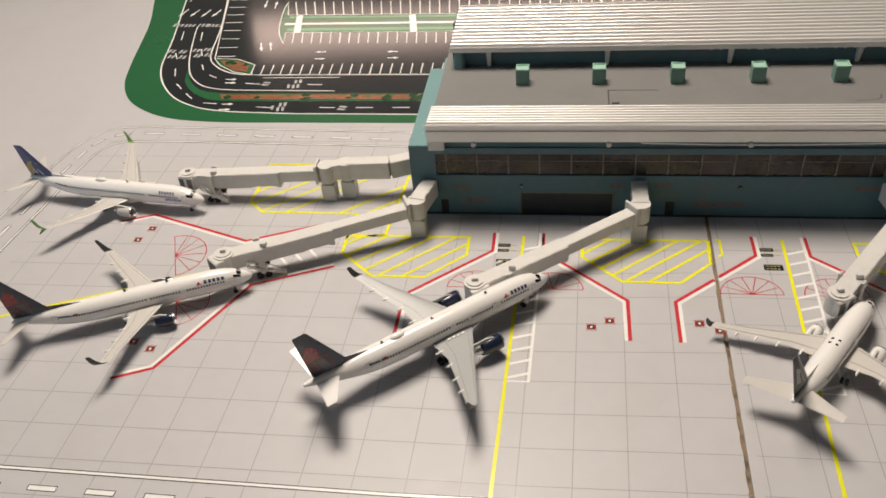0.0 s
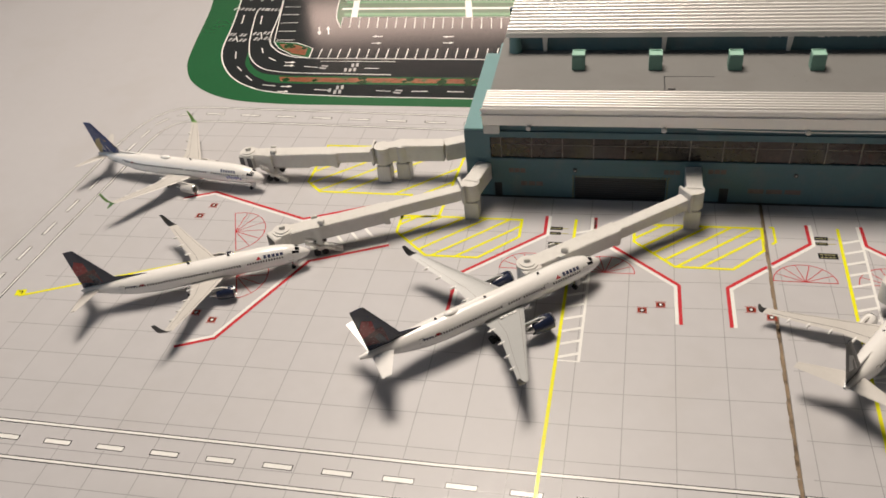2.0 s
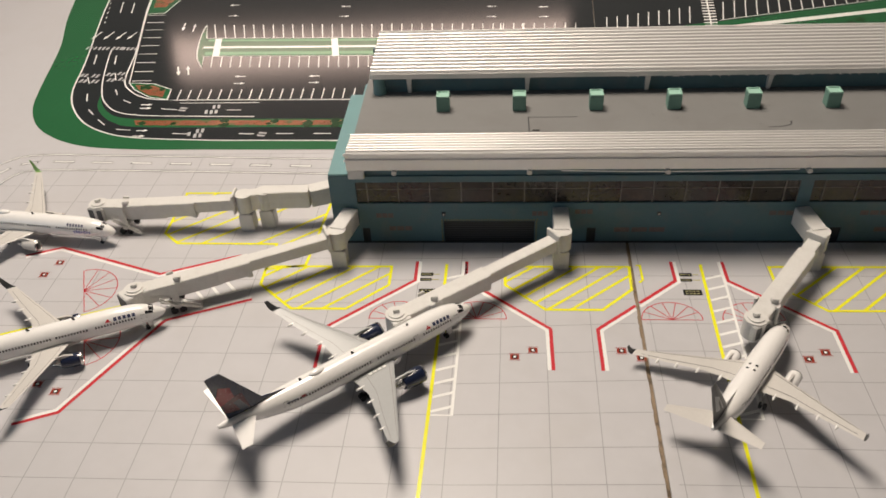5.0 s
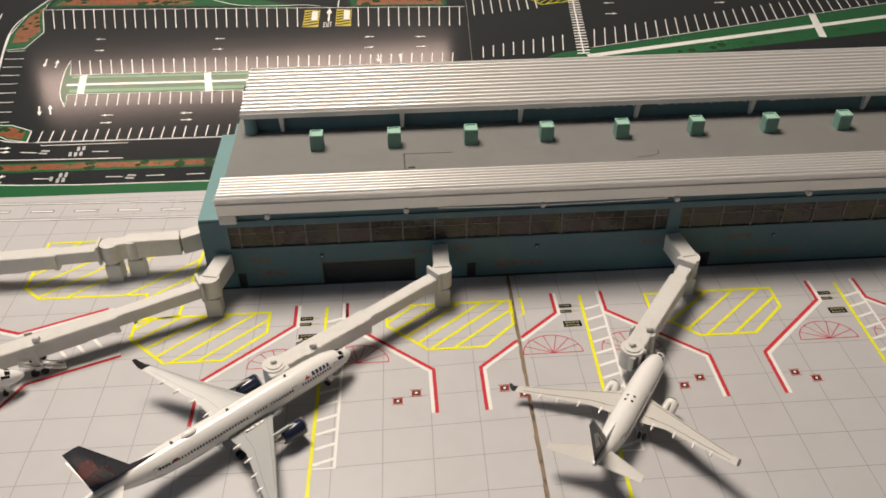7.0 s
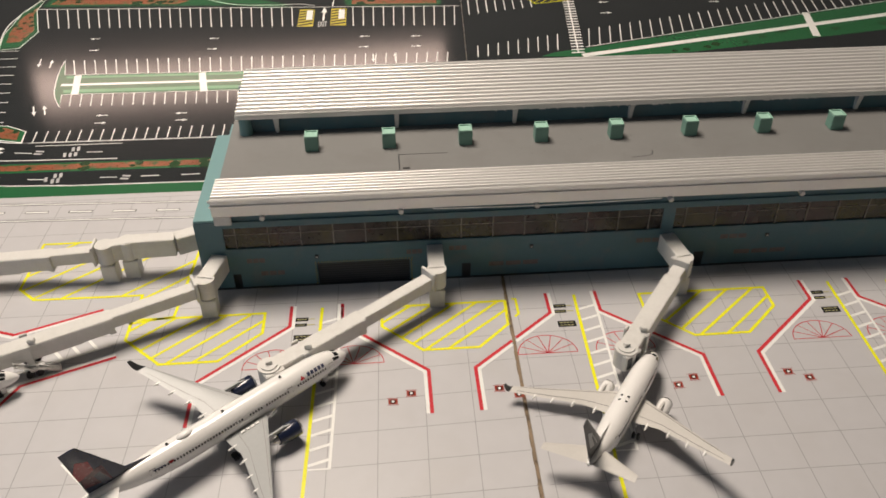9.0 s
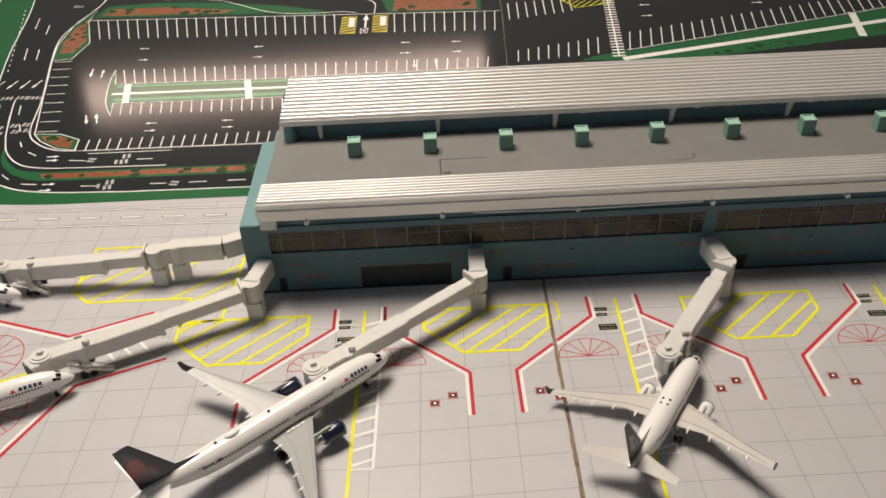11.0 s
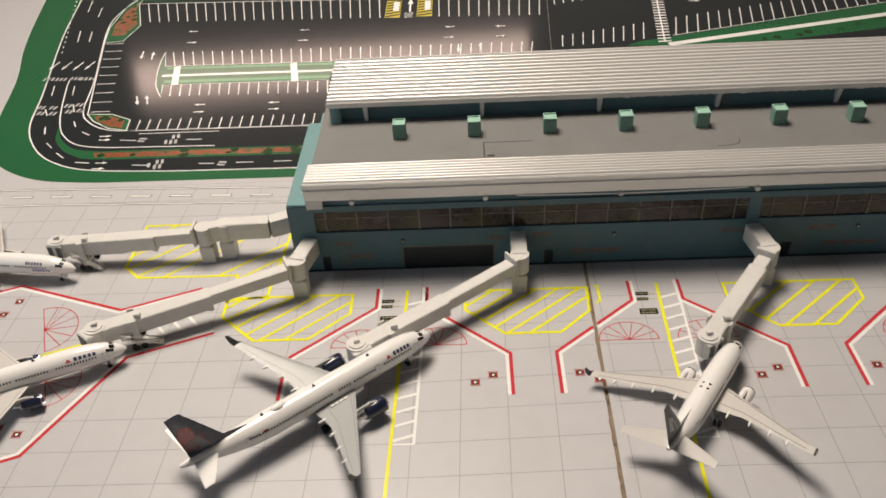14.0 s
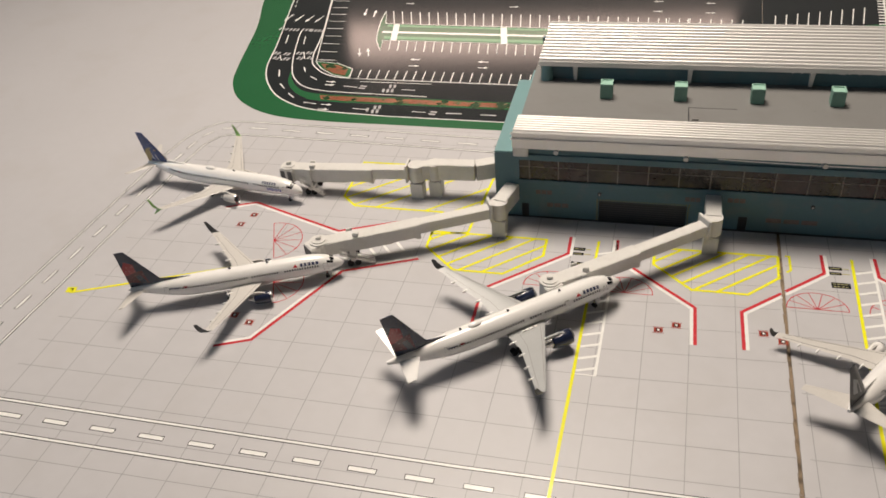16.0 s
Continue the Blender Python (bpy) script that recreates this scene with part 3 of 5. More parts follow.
bm = bmesh.new()
for x, y, a in ((-192, 444, 180), (-187, 421, 0), (-97, 437, 180), (-95, 416, 0), (23, 431, 180), (23, 410, 0), (64, 428, 180), (64, 408, 0), (-154, 310, 180), (-152, 299, 0), (-101, 309, 180), (-99, 299, 0), (-222, 400, -82), (-213, 398, 98), (-202, 320, -72), (-195, 321, 108),
                (47, 389, 90), (30, 388, -90), (-208, 269, 0), (-207, 264, 0), (-199, 234, 0), (-199, 227, 0), (-288, 386, -104), (-278, 385, -104), (-268, 384, -104), (-259, 384, -104)):
    arrow(bm, x, y, a)
part("road_arrow", bm, M_WHITE, mat_a, "white printed direction arrows")
# lane dashes and illegible road lettering as bars
bm = bmesh.new()
for a, b in (((-286, 432), (-292, 456)), ((-276, 431), (-281, 453)), ((-301, 500), (-306, 526)), ((-287, 486), (-291, 508)), ((-270, 334), (-274, 350)), ((-254, 333), (-258, 348)), ((-266, 312), (-261, 302)), ((-248, 318), (-243, 306)),
             ((-256, 286), (-252, 275)), ((-246, 263), (-240, 256)), ((-234, 249), (-227, 242)), ((-217, 236), (-207, 234.5)), ((-238, 292), (-234, 284)), ((-227, 276.5), (-220, 271.5)), ((-196, 263), (-185, 261.5)), ((-151, 260.5), (-141, 260)),
             ((-178, 230), (-167, 229)), ((-135, 229), (-125, 228.5)), ((-111, 228.5), (-100, 228.5)), ((-87, 228.3), (-76, 228.3)), ((-62, 228), (-51, 228))):
    stroke(bm, [a, b], 0.8, Z_L)
for k in range(14):
    t = k / 13
    p = Vector((-291, 410)).lerp(Vector((-326, 545)), t)
    stroke(bm, [tuple(p), tuple(p + Vector((-1.0, 4.0)))], 0.7, Z_L)
part("lane_dashes", bm, M_WHITE, mat_a, "white lane dashes")
bm = bmesh.new()
for cx, cy, n, ang in ((-283, 362, 3, -4), (-273, 361, 3, -4), (-262, 361, 3, -4), (-252, 360, 4, -4), (-270, 315, 2, -10), (-267, 306, 2, -10), (-261, 314, 2, -10), (-258, 305, 2, -10), (-251, 316, 2, -10), (-247, 307, 2, -10), (-243, 317, 2, -10), (-239, 308, 2, -10),
                      (-181, 262, 2, 80), (-159, 265, 2, 10), (-159, 258, 2, 10), (-164, 258, 1, 10), (-161, 233, 2, 10), (-161, 227, 2, 10), (-167, 229, 1, 10), (-120, 228, 2, 80), (-279, 551, 3, -14)):
    d = Vector((math.cos(radians(ang)), math.sin(radians(ang))))
    nn = Vector((-d.y, d.x))
    for k in range(n):
        o = Vector((cx, cy)) + d * (k - (n - 1) / 2) * 3.2
        stroke(bm, [tuple(o - nn * 2.6), tuple(o + nn * 2.6)], 1.9, Z_L)
part("road_lettering", bm, M_ROADTEXT, mat_a, "white bars of illegible road lettering")
# exit booths, printed
for x in (-25, 2):
    bm = bmesh.new()
    sheet(bm, [(x - 7, 494), (x + 6, 494), (x + 6, 455), (x - 7, 456)], Z_I)
    booth = part("exit_booth_print", bm, M_HAZARD, mat_a, "yellow and black hatched exit booth base")
    bm = bmesh.new()
    for k in range(6):
        stroke(bm, [(x - 6.5, 458 + 6 * k), (x + 5.5, 462 + 6 * k)], 2.4, Z_L)
    part("booth_hatching", bm, M_BLACK, booth, "black stripes")
    bm = bmesh.new()
    sheet(bm, [(x - 0.5, 491), (x + 4.5, 491), (x + 4.5, 470), (x - 0.5, 470)], Z_L + 0.03)
    part("booth_roof", bm, M_WHITE, booth, "white printed booth roof")
bm = bmesh.new()
arrow(bm, -11, 482, 90, 16, 1.6)
part("road_arrow", bm, M_WHITE, mat_a, "white exit arrow")
fc = bpy.data.curves.new("exit_word", "FONT")
fc.body, fc.size, fc.align_x, fc.align_y = "EXIT", 0.0058, "CENTER", "CENTER"
tmp = new("exit_word", fc)
bpy.context.view_layer.update()
me = bpy.data.meshes.new_from_object(tmp.evaluated_get(bpy.context.evaluated_depsgraph_get()))
bpy.data.objects.remove(tmp)
me.materials.clear()
me.materials.append(M_WHITE)
word = tagged(new("exit_word", me), "white printed word EXIT")
word.parent = mat_a
word.matrix_basis = pose(-11.5 * MM, 459 * MM, Z_L * MM) @ Matrix.Diagonal((0.62, 2.7, 1.0, 1.0))
# green strip and ramp beyond the car park
bm = bmesh.new()
sheet(bm, [(-256, 520), (-97, 510), (-60, 502), (-40, 502), (-50, 512), (-90, 530), (-150, 545), (-200, 552), (-250, 548)], Z_I)
part("printed_island", bm, M_GREEN, mat_a, "green printed strip behind the bays")
bm = bmesh.new()
sheet(bm, [(-250, 524), (-140, 517), (-130, 524), (-200, 540), (-245, 540)], Z_I + 0.03)
part("printed_flower_bed", bm, M_SOIL, mat_a, "rusty red printed flower bed")
bushes([(-250, 522), (-110, 515), (-130, 526), (-200, 542), (-245, 542)], 10, 3, 6, mat_a)
bm = bmesh.new()
stroke(bm, curve_pts([(-200, 560), (-150, 551), (-97, 514), (-60, 507), (-34, 507), (-20, 503)], 5), 0.9, Z_L)
stroke(bm, curve_pts([(-160, 590), (-80, 560), (-30, 545), (-6, 528), (-4, 500)], 5), 0.9, Z_L)
part("road_line", bm, M_WHITE, mat_a, "white exit ramp edge lines")
bm = bmesh.new()
sheet(bm, [(8, 500), (90, 495), (90, 560), (10, 560), (0, 540)], Z_I)
part("printed_island", bm, M_GREEN, mat_a, "green printed bed beside the exit")
bm = bmesh.new()
sheet(bm, [(12, 503), (86, 499), (86, 550), (14, 550)], Z_I + 0.03)
part("printed_flower_bed", bm, M_SOIL, mat_a, "rusty red printed flower bed")
bushes([(12, 503), (86, 499), (86, 550), (14, 550)], 12, 3, 6, mat_a)

# second car park
bm = bmesh.new()
for k in range(8):
    x = 112 + 7.9 * k
    stroke(bm, [(x, 470 + 0.22 * (x - 111)), (x + 2, 508 + 0.14 * (x - 113))], 0.8, Z_L)
for k in range(9):
    x = 110 + 7.9 * k
    stroke(bm, [(x, 383 + 0.13 * (x - 110)), (x + 2 + 0.05 * (x - 110), 404 + 0.29 * (x - 110))], 0.8, Z_L)
for k in range(30):
    x = 199 + 9.1 * k
    y = 399 + 0.27 * (x - 207)
    stroke(bm, [(x, y), (x + 7, y + 34)], 0.8, Z_L)
part("parking_lines", bm, M_WHITE, mat_b, "white parking bay lines")
bm = bmesh.new()
stroke(bm, [(204, 520), (188, 385)], 1.2, Z_L)
for k in range(24):
    t = k / 23
    x, y = 204 - 16 * t, 515 - 130 * t
    stroke(bm, [(x - 5, y), (x + 5, y)], 2.0, Z_L + 0.02)
part("zebra_crossing", bm, M_WHITE, mat_b, "white zebra crossing with many bars")
bm = bmesh.new()
sheet(bm, [(158, 380), (170, 387), (196, 393), (480, 470), (480, 415), (240, 372)], Z_I)
part("printed_island", bm, M_GREEN, mat_b, "green printed slanted strip")
bm = bmesh.new()
stroke(bm, [(190, 379), (480, 444)], 6.0, Z_L)
stroke(bm, [(196, 395), (480, 471)], 0.8, Z_L + 0.02)
stroke(bm, [(384, 400), (396, 450)], 6.0, Z_L + 0.02)
part("footpath", bm, M_WHITE, mat_b, "white slanted printed footpath")
bushes([(200, 385), (480, 462), (480, 425), (245, 376)], 16, 2.5, 4.5, mat_b)
bm = bmesh.new()
for x, y, a in ((231, 489, 180), (228, 464, 0), (330, 505, 180), (328, 482, 0)):
    arrow(bm, x, y, a, 10, 1.2)
part("road_arrow", bm, M_WHITE, mat_b, "white printed direction arrows")
hatched([(150, 535), (172, 490), (204, 497), (205, 535)], mat_b, step=5, ang=50, w=0.9, z=Z_L)

# ---- terminal building ----
BX0, BX1, BY, TOP = -55.0, 430.0, 116.0, 40.0
terminal = empty("terminal_building", 0, BY, 0, 0, "teal model airport terminal with ribbed silver roofs", "building")


def tpart(name, bm, m, parent=None, label="", smooth=False):
    """A part of the terminal, drawn in the plan's own millimetres."""
    if parent is None:
        bmesh.ops.translate(bm, verts=bm.verts, vec=(0, -BY, 0))
        return part(name, bm, m, terminal, label, smooth=smooth)
    bmesh.ops.translate(bm, verts=bm.verts, vec=(0, -BY, 0))
    ob = part(name, bm, m, parent, label, smooth=smooth)
    return ob


DOORS = [(-41, -37, 9), (0.8, 46.4, 13.4), (72.5, 77, 9), (191, 196.5, 9), (310, 315, 9)]
BANDS = [(-42, 171.5), (177.5, 391)]
WZ0, WZ1 = 24.2, 36.6


def wall_with_openings(x0, x1, y0, y1, z1, holes):
    bm = bmesh.new()
    xs = sorted({x0, x1, *[h[0] for h in holes], *[h[1] for h in holes]})
    zs = sorted({0.0, z1, *[h[2] for h in holes], *[h[3] for h in holes]})
    for xa, xb in zip(xs, xs[1:]):
        za = 0.0
        spans = sorted((h[2], h[3]) for h in holes if h[0] <= xa and h[1] >= xb)
        for s in spans + [(z1, z1)]:
            if s[0] > za:
                box(bm, xa, xb, y0, y1, za, s[0])
            za = max(za, s[1])
    bmesh.ops.remove_doubles(bm, verts=bm.verts, dist=0.001)
    return bm


holes = [(a, b, 0.0, h) for a, b, h in DOORS] + [(a, b, WZ0, WZ1) for a, b in BANDS]
tpart("front_wall", wall_with_openings(BX0, BX1, BY, BY + 2.2, 40.0, holes), M_TEAL, label="dark teal painted front wall")
tpart("end_wall", a_box(BX0, BX0 + 2.2, BY + 2.2, 199, 0, 40.0), M_TEAL, label="teal painted end wall")
tpart("end_wall", a_box(BX1 - 2.2, BX1, BY + 2.2, 222, 0, 50.0), M_TEAL, label="teal painted end wall")
tpart("ledge", a_box(BX0, BX0 + 10.0, BY + 0.3, 200, 40.0, 41.2, bevel=0.3), M_TEAL_LIGHT, label="light teal ledge along the end wall")
tpart("upper_wall", a_box(-45.2, BX1, BY + 1.0, BY + 3, 40.0, 50.5), M_TEAL, label="teal strip of wall under the eave")
tpart("upper_end_wall", a_box(-45.2, -43.5, BY + 3, 196, 40.0, 49.6), M_TEAL_LIGHT, label="light teal wall under the flat roof")
tpart("back_wall", a_box(BX0 + 12, BX1, 219, 222, 0, 60), M_TEAL, label="teal back wall")
tpart("floor_slab", a_box(BX0 + 2.3, BX1 - 2.3, BY + 6, 218, 18.0, 19.2), M_ROOF, label="grey upper floor slab")
# Thin dark strip along the foot of the front wall.
tpart("wall_foot_strip", a_box(BX0 - 0.2, BX1, BY - 0.5, BY - 0.02, 0, 0.9), M_DOOR, label="dark strip at the wall foot")

# window bands: a dark pane for each bay, thin mullions between
for a, b in BANDS:
    x, bays = a, []
    first = a + 5.5
    edges = [a] + [first + 15.5 * k for k in range(int((b - first) / 15.5) + 1)] + [b]
    for xa, xb in zip(edges, edges[1:]):
        if xb - xa < 1:
            continue
        pane = tpart("window_pane", a_box(xa + 0.02, xb - 0.02, BY + 0.9, BY + 1.5, WZ0 + 0.05, WZ1 - 0.05), M_CANOPY)
        tpart("glazing_bar", a_box(xa + 0.3, xb - 0.3, BY + 0.72, BY + 0.9, WZ1 - 4.6, WZ1 - 4.25), M_MULLION, pane)
        tpart("mullion", a_box(xb - 0.28, xb + 0.28, BY + 0.35, BY + 0.88, WZ0 + 0.06, WZ1 - 0.06), M_MULLION, pane)
for a, b, h in DOORS:
    d = tpart("shutter" if b - a > 10 else "door", a_box(a + 0.03, b - 0.03, BY + 1.0, BY + 1.6, 0, h - 0.03), M_DOOR, label="dark closed roller door" if b - a > 10 else "dark narrow door")
    if b - a > 10:
        bm = bmesh.new()
        for k in range(32):
            xx = a - 1.1 + (b - a + 2.0) * k / 31
            box(bm, xx, xx + 0.55, BY - 0.25, BY - 0.02, h + 0.25, h + 1.1)
        for k in range(8):
            zz = 0.9 + k * 1.65
            box(bm, a - 1.2, a - 0.4, BY - 0.25, BY - 0.02, zz, zz + 0.75)
            box(bm, b + 0.4, b + 1.2, BY - 0.25, BY - 0.02, zz, zz + 0.75)
        tpart("hazard_frame", bm, M_YELLOW_DARK, d, "black and yellow hazard edging")
        bm = bmesh.new()
        for k in range(9):
            box(bm, a + 0.3, b - 0.3, BY + 0.85, BY + 1.0, 0.8 + 1.4 * k, 1.1 + 1.4 * k)
        tpart("shutter_slat", bm, M_DARK, d)
for x in (1, 107, 227, 345):
    lamp = tpart("wall_box", a_box(x - 0.9, x + 0.9, BY - 0.9, BY - 0.02, 17, 18.9, bevel=0.2), M_DARK, label="small dark wall box")
    tpart("wall_box_face", a_box(x - 0.4, x + 0.4, BY - 1.0, BY - 0.91, 17.6, 18.3), M_BRIDGE, lamp)
# faded painted signs on the wall
for x, w, z in ((-27, 12, 9), (-33, 9, 17), (66, 9, 19), (86, 26, 8), (45, 8, 18), (203, 14, 18), (212, 28, 8), (160, 12, 18), (330, 24, 8)):
    bm = bmesh.new()
    for k in range(3):
        box(bm, x + k * w / 3, x + (k + 0.86) * w / 3, BY - 0.06, BY - 0.02, z - 1.4, z + 1.2)
    tpart("faded_sign", bm, M_GHOST, label="faded reddish sign")


# ribbed roofs
def ribbed(y0, z0, y1, z1, ribs, h, thick, x0, x1):
    """A sheet from the front edge to the back edge with raised ribs along its length."""
    prof = []
    n = ribs
    for i in range(n):
        for u, v in ((0.0, 0.0), (0.37, 0.0), (0.38, 0.03), (0.39, 0.5), (0.43, 0.78), (0.50, 0.93), (0.60, 1.0), (0.70, 0.99), (0.80, 0.88), (0.87, 0.65), (0.90, 0.3), (0.91, 0.02), (0.92, 0.0)):
            t = (i + u) / n
            prof.append((y0 + (y1 - y0) * t, z0 + (z1 - z0) * t + h * v))
    prof.append((y1, z0 + (z1 - z0) * 1.0 - thick))
    prof.append((y0, z0 - thick))
    bm = bmesh.new()
    loft(bm, [[(x, y, z) for y, z in prof] for x in (x0, x1)])
    return bm


tpart("front_roof", ribbed(114.8, 53.6, 134.0, 52.4, 7, 1.5, 0.8, -44.6, BX1), M_SILVER, label="ribbed silver front canopy", smooth=True)
fas = tpart("fascia", a_box(-44.9, BX1, 113.4, 114.75, 44.9, 54.6, bevel=0.35), M_SILVER, label="silver gutter board with two ribs")
tpart("fascia_rib", a_box(-45.6, BX1, 112.7, 113.38, 53.3, 54.7, bevel=0.25), M_SILVER, fas)
tpart("fascia_rib", a_box(-45.5, BX1, 112.8, 113.38, 50.2, 51.4, bevel=0.2), M_SILVER, fas)
bm = bmesh.new()
box(bm, -44.6, -36.6, 114.0, 115.9, 39.6, 44.8, bevel=0.3)
tpart("corner_block", bm, M_BRIDGE, label="ivory block under the canopy corner")
tpart("soffit", a_box(-45.2, BX1, 114.9, 135.5, 49.2, 50.1), M_SILVER, label="pale underside of the canopy")
for k in range(8):
    x = -21.8 + 64.8 * k
    bm = cyl(bmesh.new(), 0, 0, 0, 4.0, 1.25, 16)
    bmesh.ops.rotate(bm, verts=bm.verts, cent=(0, 0, 0), matrix=Matrix.Rotation(radians(90), 3, "X"))
    bmesh.ops.translate(bm, verts=bm.verts, vec=(x, 116.1, 44.0))
    tpart("roof_beam_end", bm, M_BRIDGE, label="round ivory beam end", smooth=True)
# flat roof
tpart("flat_roof", a_box(-44.2, BX1, 117.5, 219, 48.6, 50.0, bevel=0.15), M_ROOF, label="flat mid-grey painted roof")
bm = bmesh.new()
box(bm, 43.2, 43.75, 137.5, 155.5, 50.0, 50.35)
box(bm, 43.2, 68.0, 155.4, 155.7, 50.0, 50.12)
tpart("roof_seam", bm, M_DARK, label="dark raised joint on the roof")
tpart("roof_hatch", a_box(45.0, 48.6, 141.5, 147.5, 50.0, 50.8, bevel=0.2), M_ROOF, label="small grey roof hatch")
bm = bmesh.new()
pts = curve_pts([(160.5, 143.4), (168, 144.2), (171.8, 146), (172.7, 149.3)], 6)
stroke(bm, pts, 0.55, 50.06)
tpart("roof_scratch", bm, M_DARK, label="dark curved scratch")
rr = random.Random(2)
for k in range(14):
    x, y = rr.uniform(-40, 300), rr.uniform(140, 182)
    bm = sheet(bmesh.new(), [(x + 0.28 * math.cos(a), y + 0.28 * math.sin(a)) for a in (0, 1.3, 2.5, 3.8, 5)], 50.05)
    tpart("roof_speck", bm, M_DARK, label="tiny dark speck")
# raised rear roof
tpart("rear_wall", a_box(-39.5, BX1, 185.6, 187.5, 50.0, 60.3), M_TEAL, label="dark teal wall under the raised roof")
bm = cyl(bmesh.new(), -36.0, 184.6, 50.0, 60.0, 3.6, 24, 2.6)
tpart("end_drum", bm, M_TEAL_LIGHT, label="rounded light teal end post", smooth=True)
tpart("rear_roof", ribbed(182.5, 61.0, 230.0, 63.0, 12, 2.1, 0.9, -40.3, BX1), M_SILVER, label="ribbed silver raised roof", smooth=True)
tpart("rear_fascia", a_box(-40.5, BX1, 181.7, 182.45, 59.2, 62.2, bevel=0.25), M_SILVER, label="silver front edge of the raised roof")
tpart("ridge_cap", a_box(-40.3, BX1, 230.1, 232.0, 62.2, 65.4, bevel=0.5), M_SILVER, label="silver rear edge of the raised roof")
for k in range(8):
    x = -19.6 + 63.2 * k
    bm = bmesh.new()
    loft(bm, [[(x - 1.3, 181.9, 59.1), (x + 1.3, 181.9, 59.1), (x + 1.3, 185.5, 60.0), (x - 1.3, 185.5, 60.0)],
              [(x - 1.1, 182.8, 55.2), (x + 1.1, 182.8, 55.2), (x + 1.1, 185.5, 55.0), (x - 1.1, 185.5, 55.0)],
              [(x - 0.9, 183.8, 50.1), (x + 0.9, 183.8, 50.1), (x + 0.9, 185.5, 50.1), (x - 0.9, 185.5, 50.1)]])
    tpart("roof_bracket", bm, M_BRIDGE, label="ivory roof bracket")
# White boxes stand in for light showing through gaps under the raised roof.
bm = bmesh.new()
for k in range(38):
    x = 96 + 4.7 * k
    if k % 9 not in (3, 8):
        box(bm, x, x + (3.2 if k % 13 == 5 else 0.8), 181.75, 182.3, 58.8, 59.15)
tpart("roof_gap_glints", bm, M_BODY, label="row of tiny white boxes painting light through gaps under the roof edge")
bm = bmesh.new()
strip = [(58 + 5.0 * q, 44.5 - 0.9 * math.sin(math.pi * q / 22)) for q in range(23)]
loft(bm, [[(x, 113.0, z), (x, 113.3, z), (x, 113.3, z + 0.5), (x, 113.0, z + 0.5)] for x, z in strip])
tpart("loose_trim", bm, M_BODY, label="thin white trim sagging from the eave")
for k in range(11):
    x = -0.4 + 39.4 * k
    u = tpart("rooftop_unit", a_box(x - 3.4, x + 3.4, 162.0, 168.6, 50.0, 58.0, bevel=0.3), M_MINT, label="mint green box on the flat roof")
    bm = bmesh.new()
    box(bm, x - 2.9, x + 2.9, 162.5, 168.1, 58.02, 58.2)
    for q in ((x - 3.3, x + 3.3, 162.0, 162.5), (x - 3.3, x + 3.3, 168.1, 168.6), (x - 3.3, x - 2.8, 162.5, 168.1), (x + 2.8, x + 3.3, 162.5, 168.1)):
        box(bm, *q, 58.02, 58.8)
    tpart("unit_rim", bm, M_MINT_TOP, u, "pale mint raised rim")


# ---- jet bridges ----
def beam(bm, a, b, w, h, bevel=0.0):
    """A box girder from a to b; a and b lie on the middle of its underside."""
    a, b = Vector(a), Vector(b)
    d = (b - a).normalized()
    s = Vector((-d.y, d.x, 0)).normalized() * w / 2
    up = Vector((0, 0, h))
    loft(bm, [[p - s, p + s, p + s + up, p - s + up] for p in (a, b)])
    if bevel:
        bmesh.ops.bevel(bm, geom=list(bm.edges), offset=bevel, segments=2, affect="EDGES")
    return bm


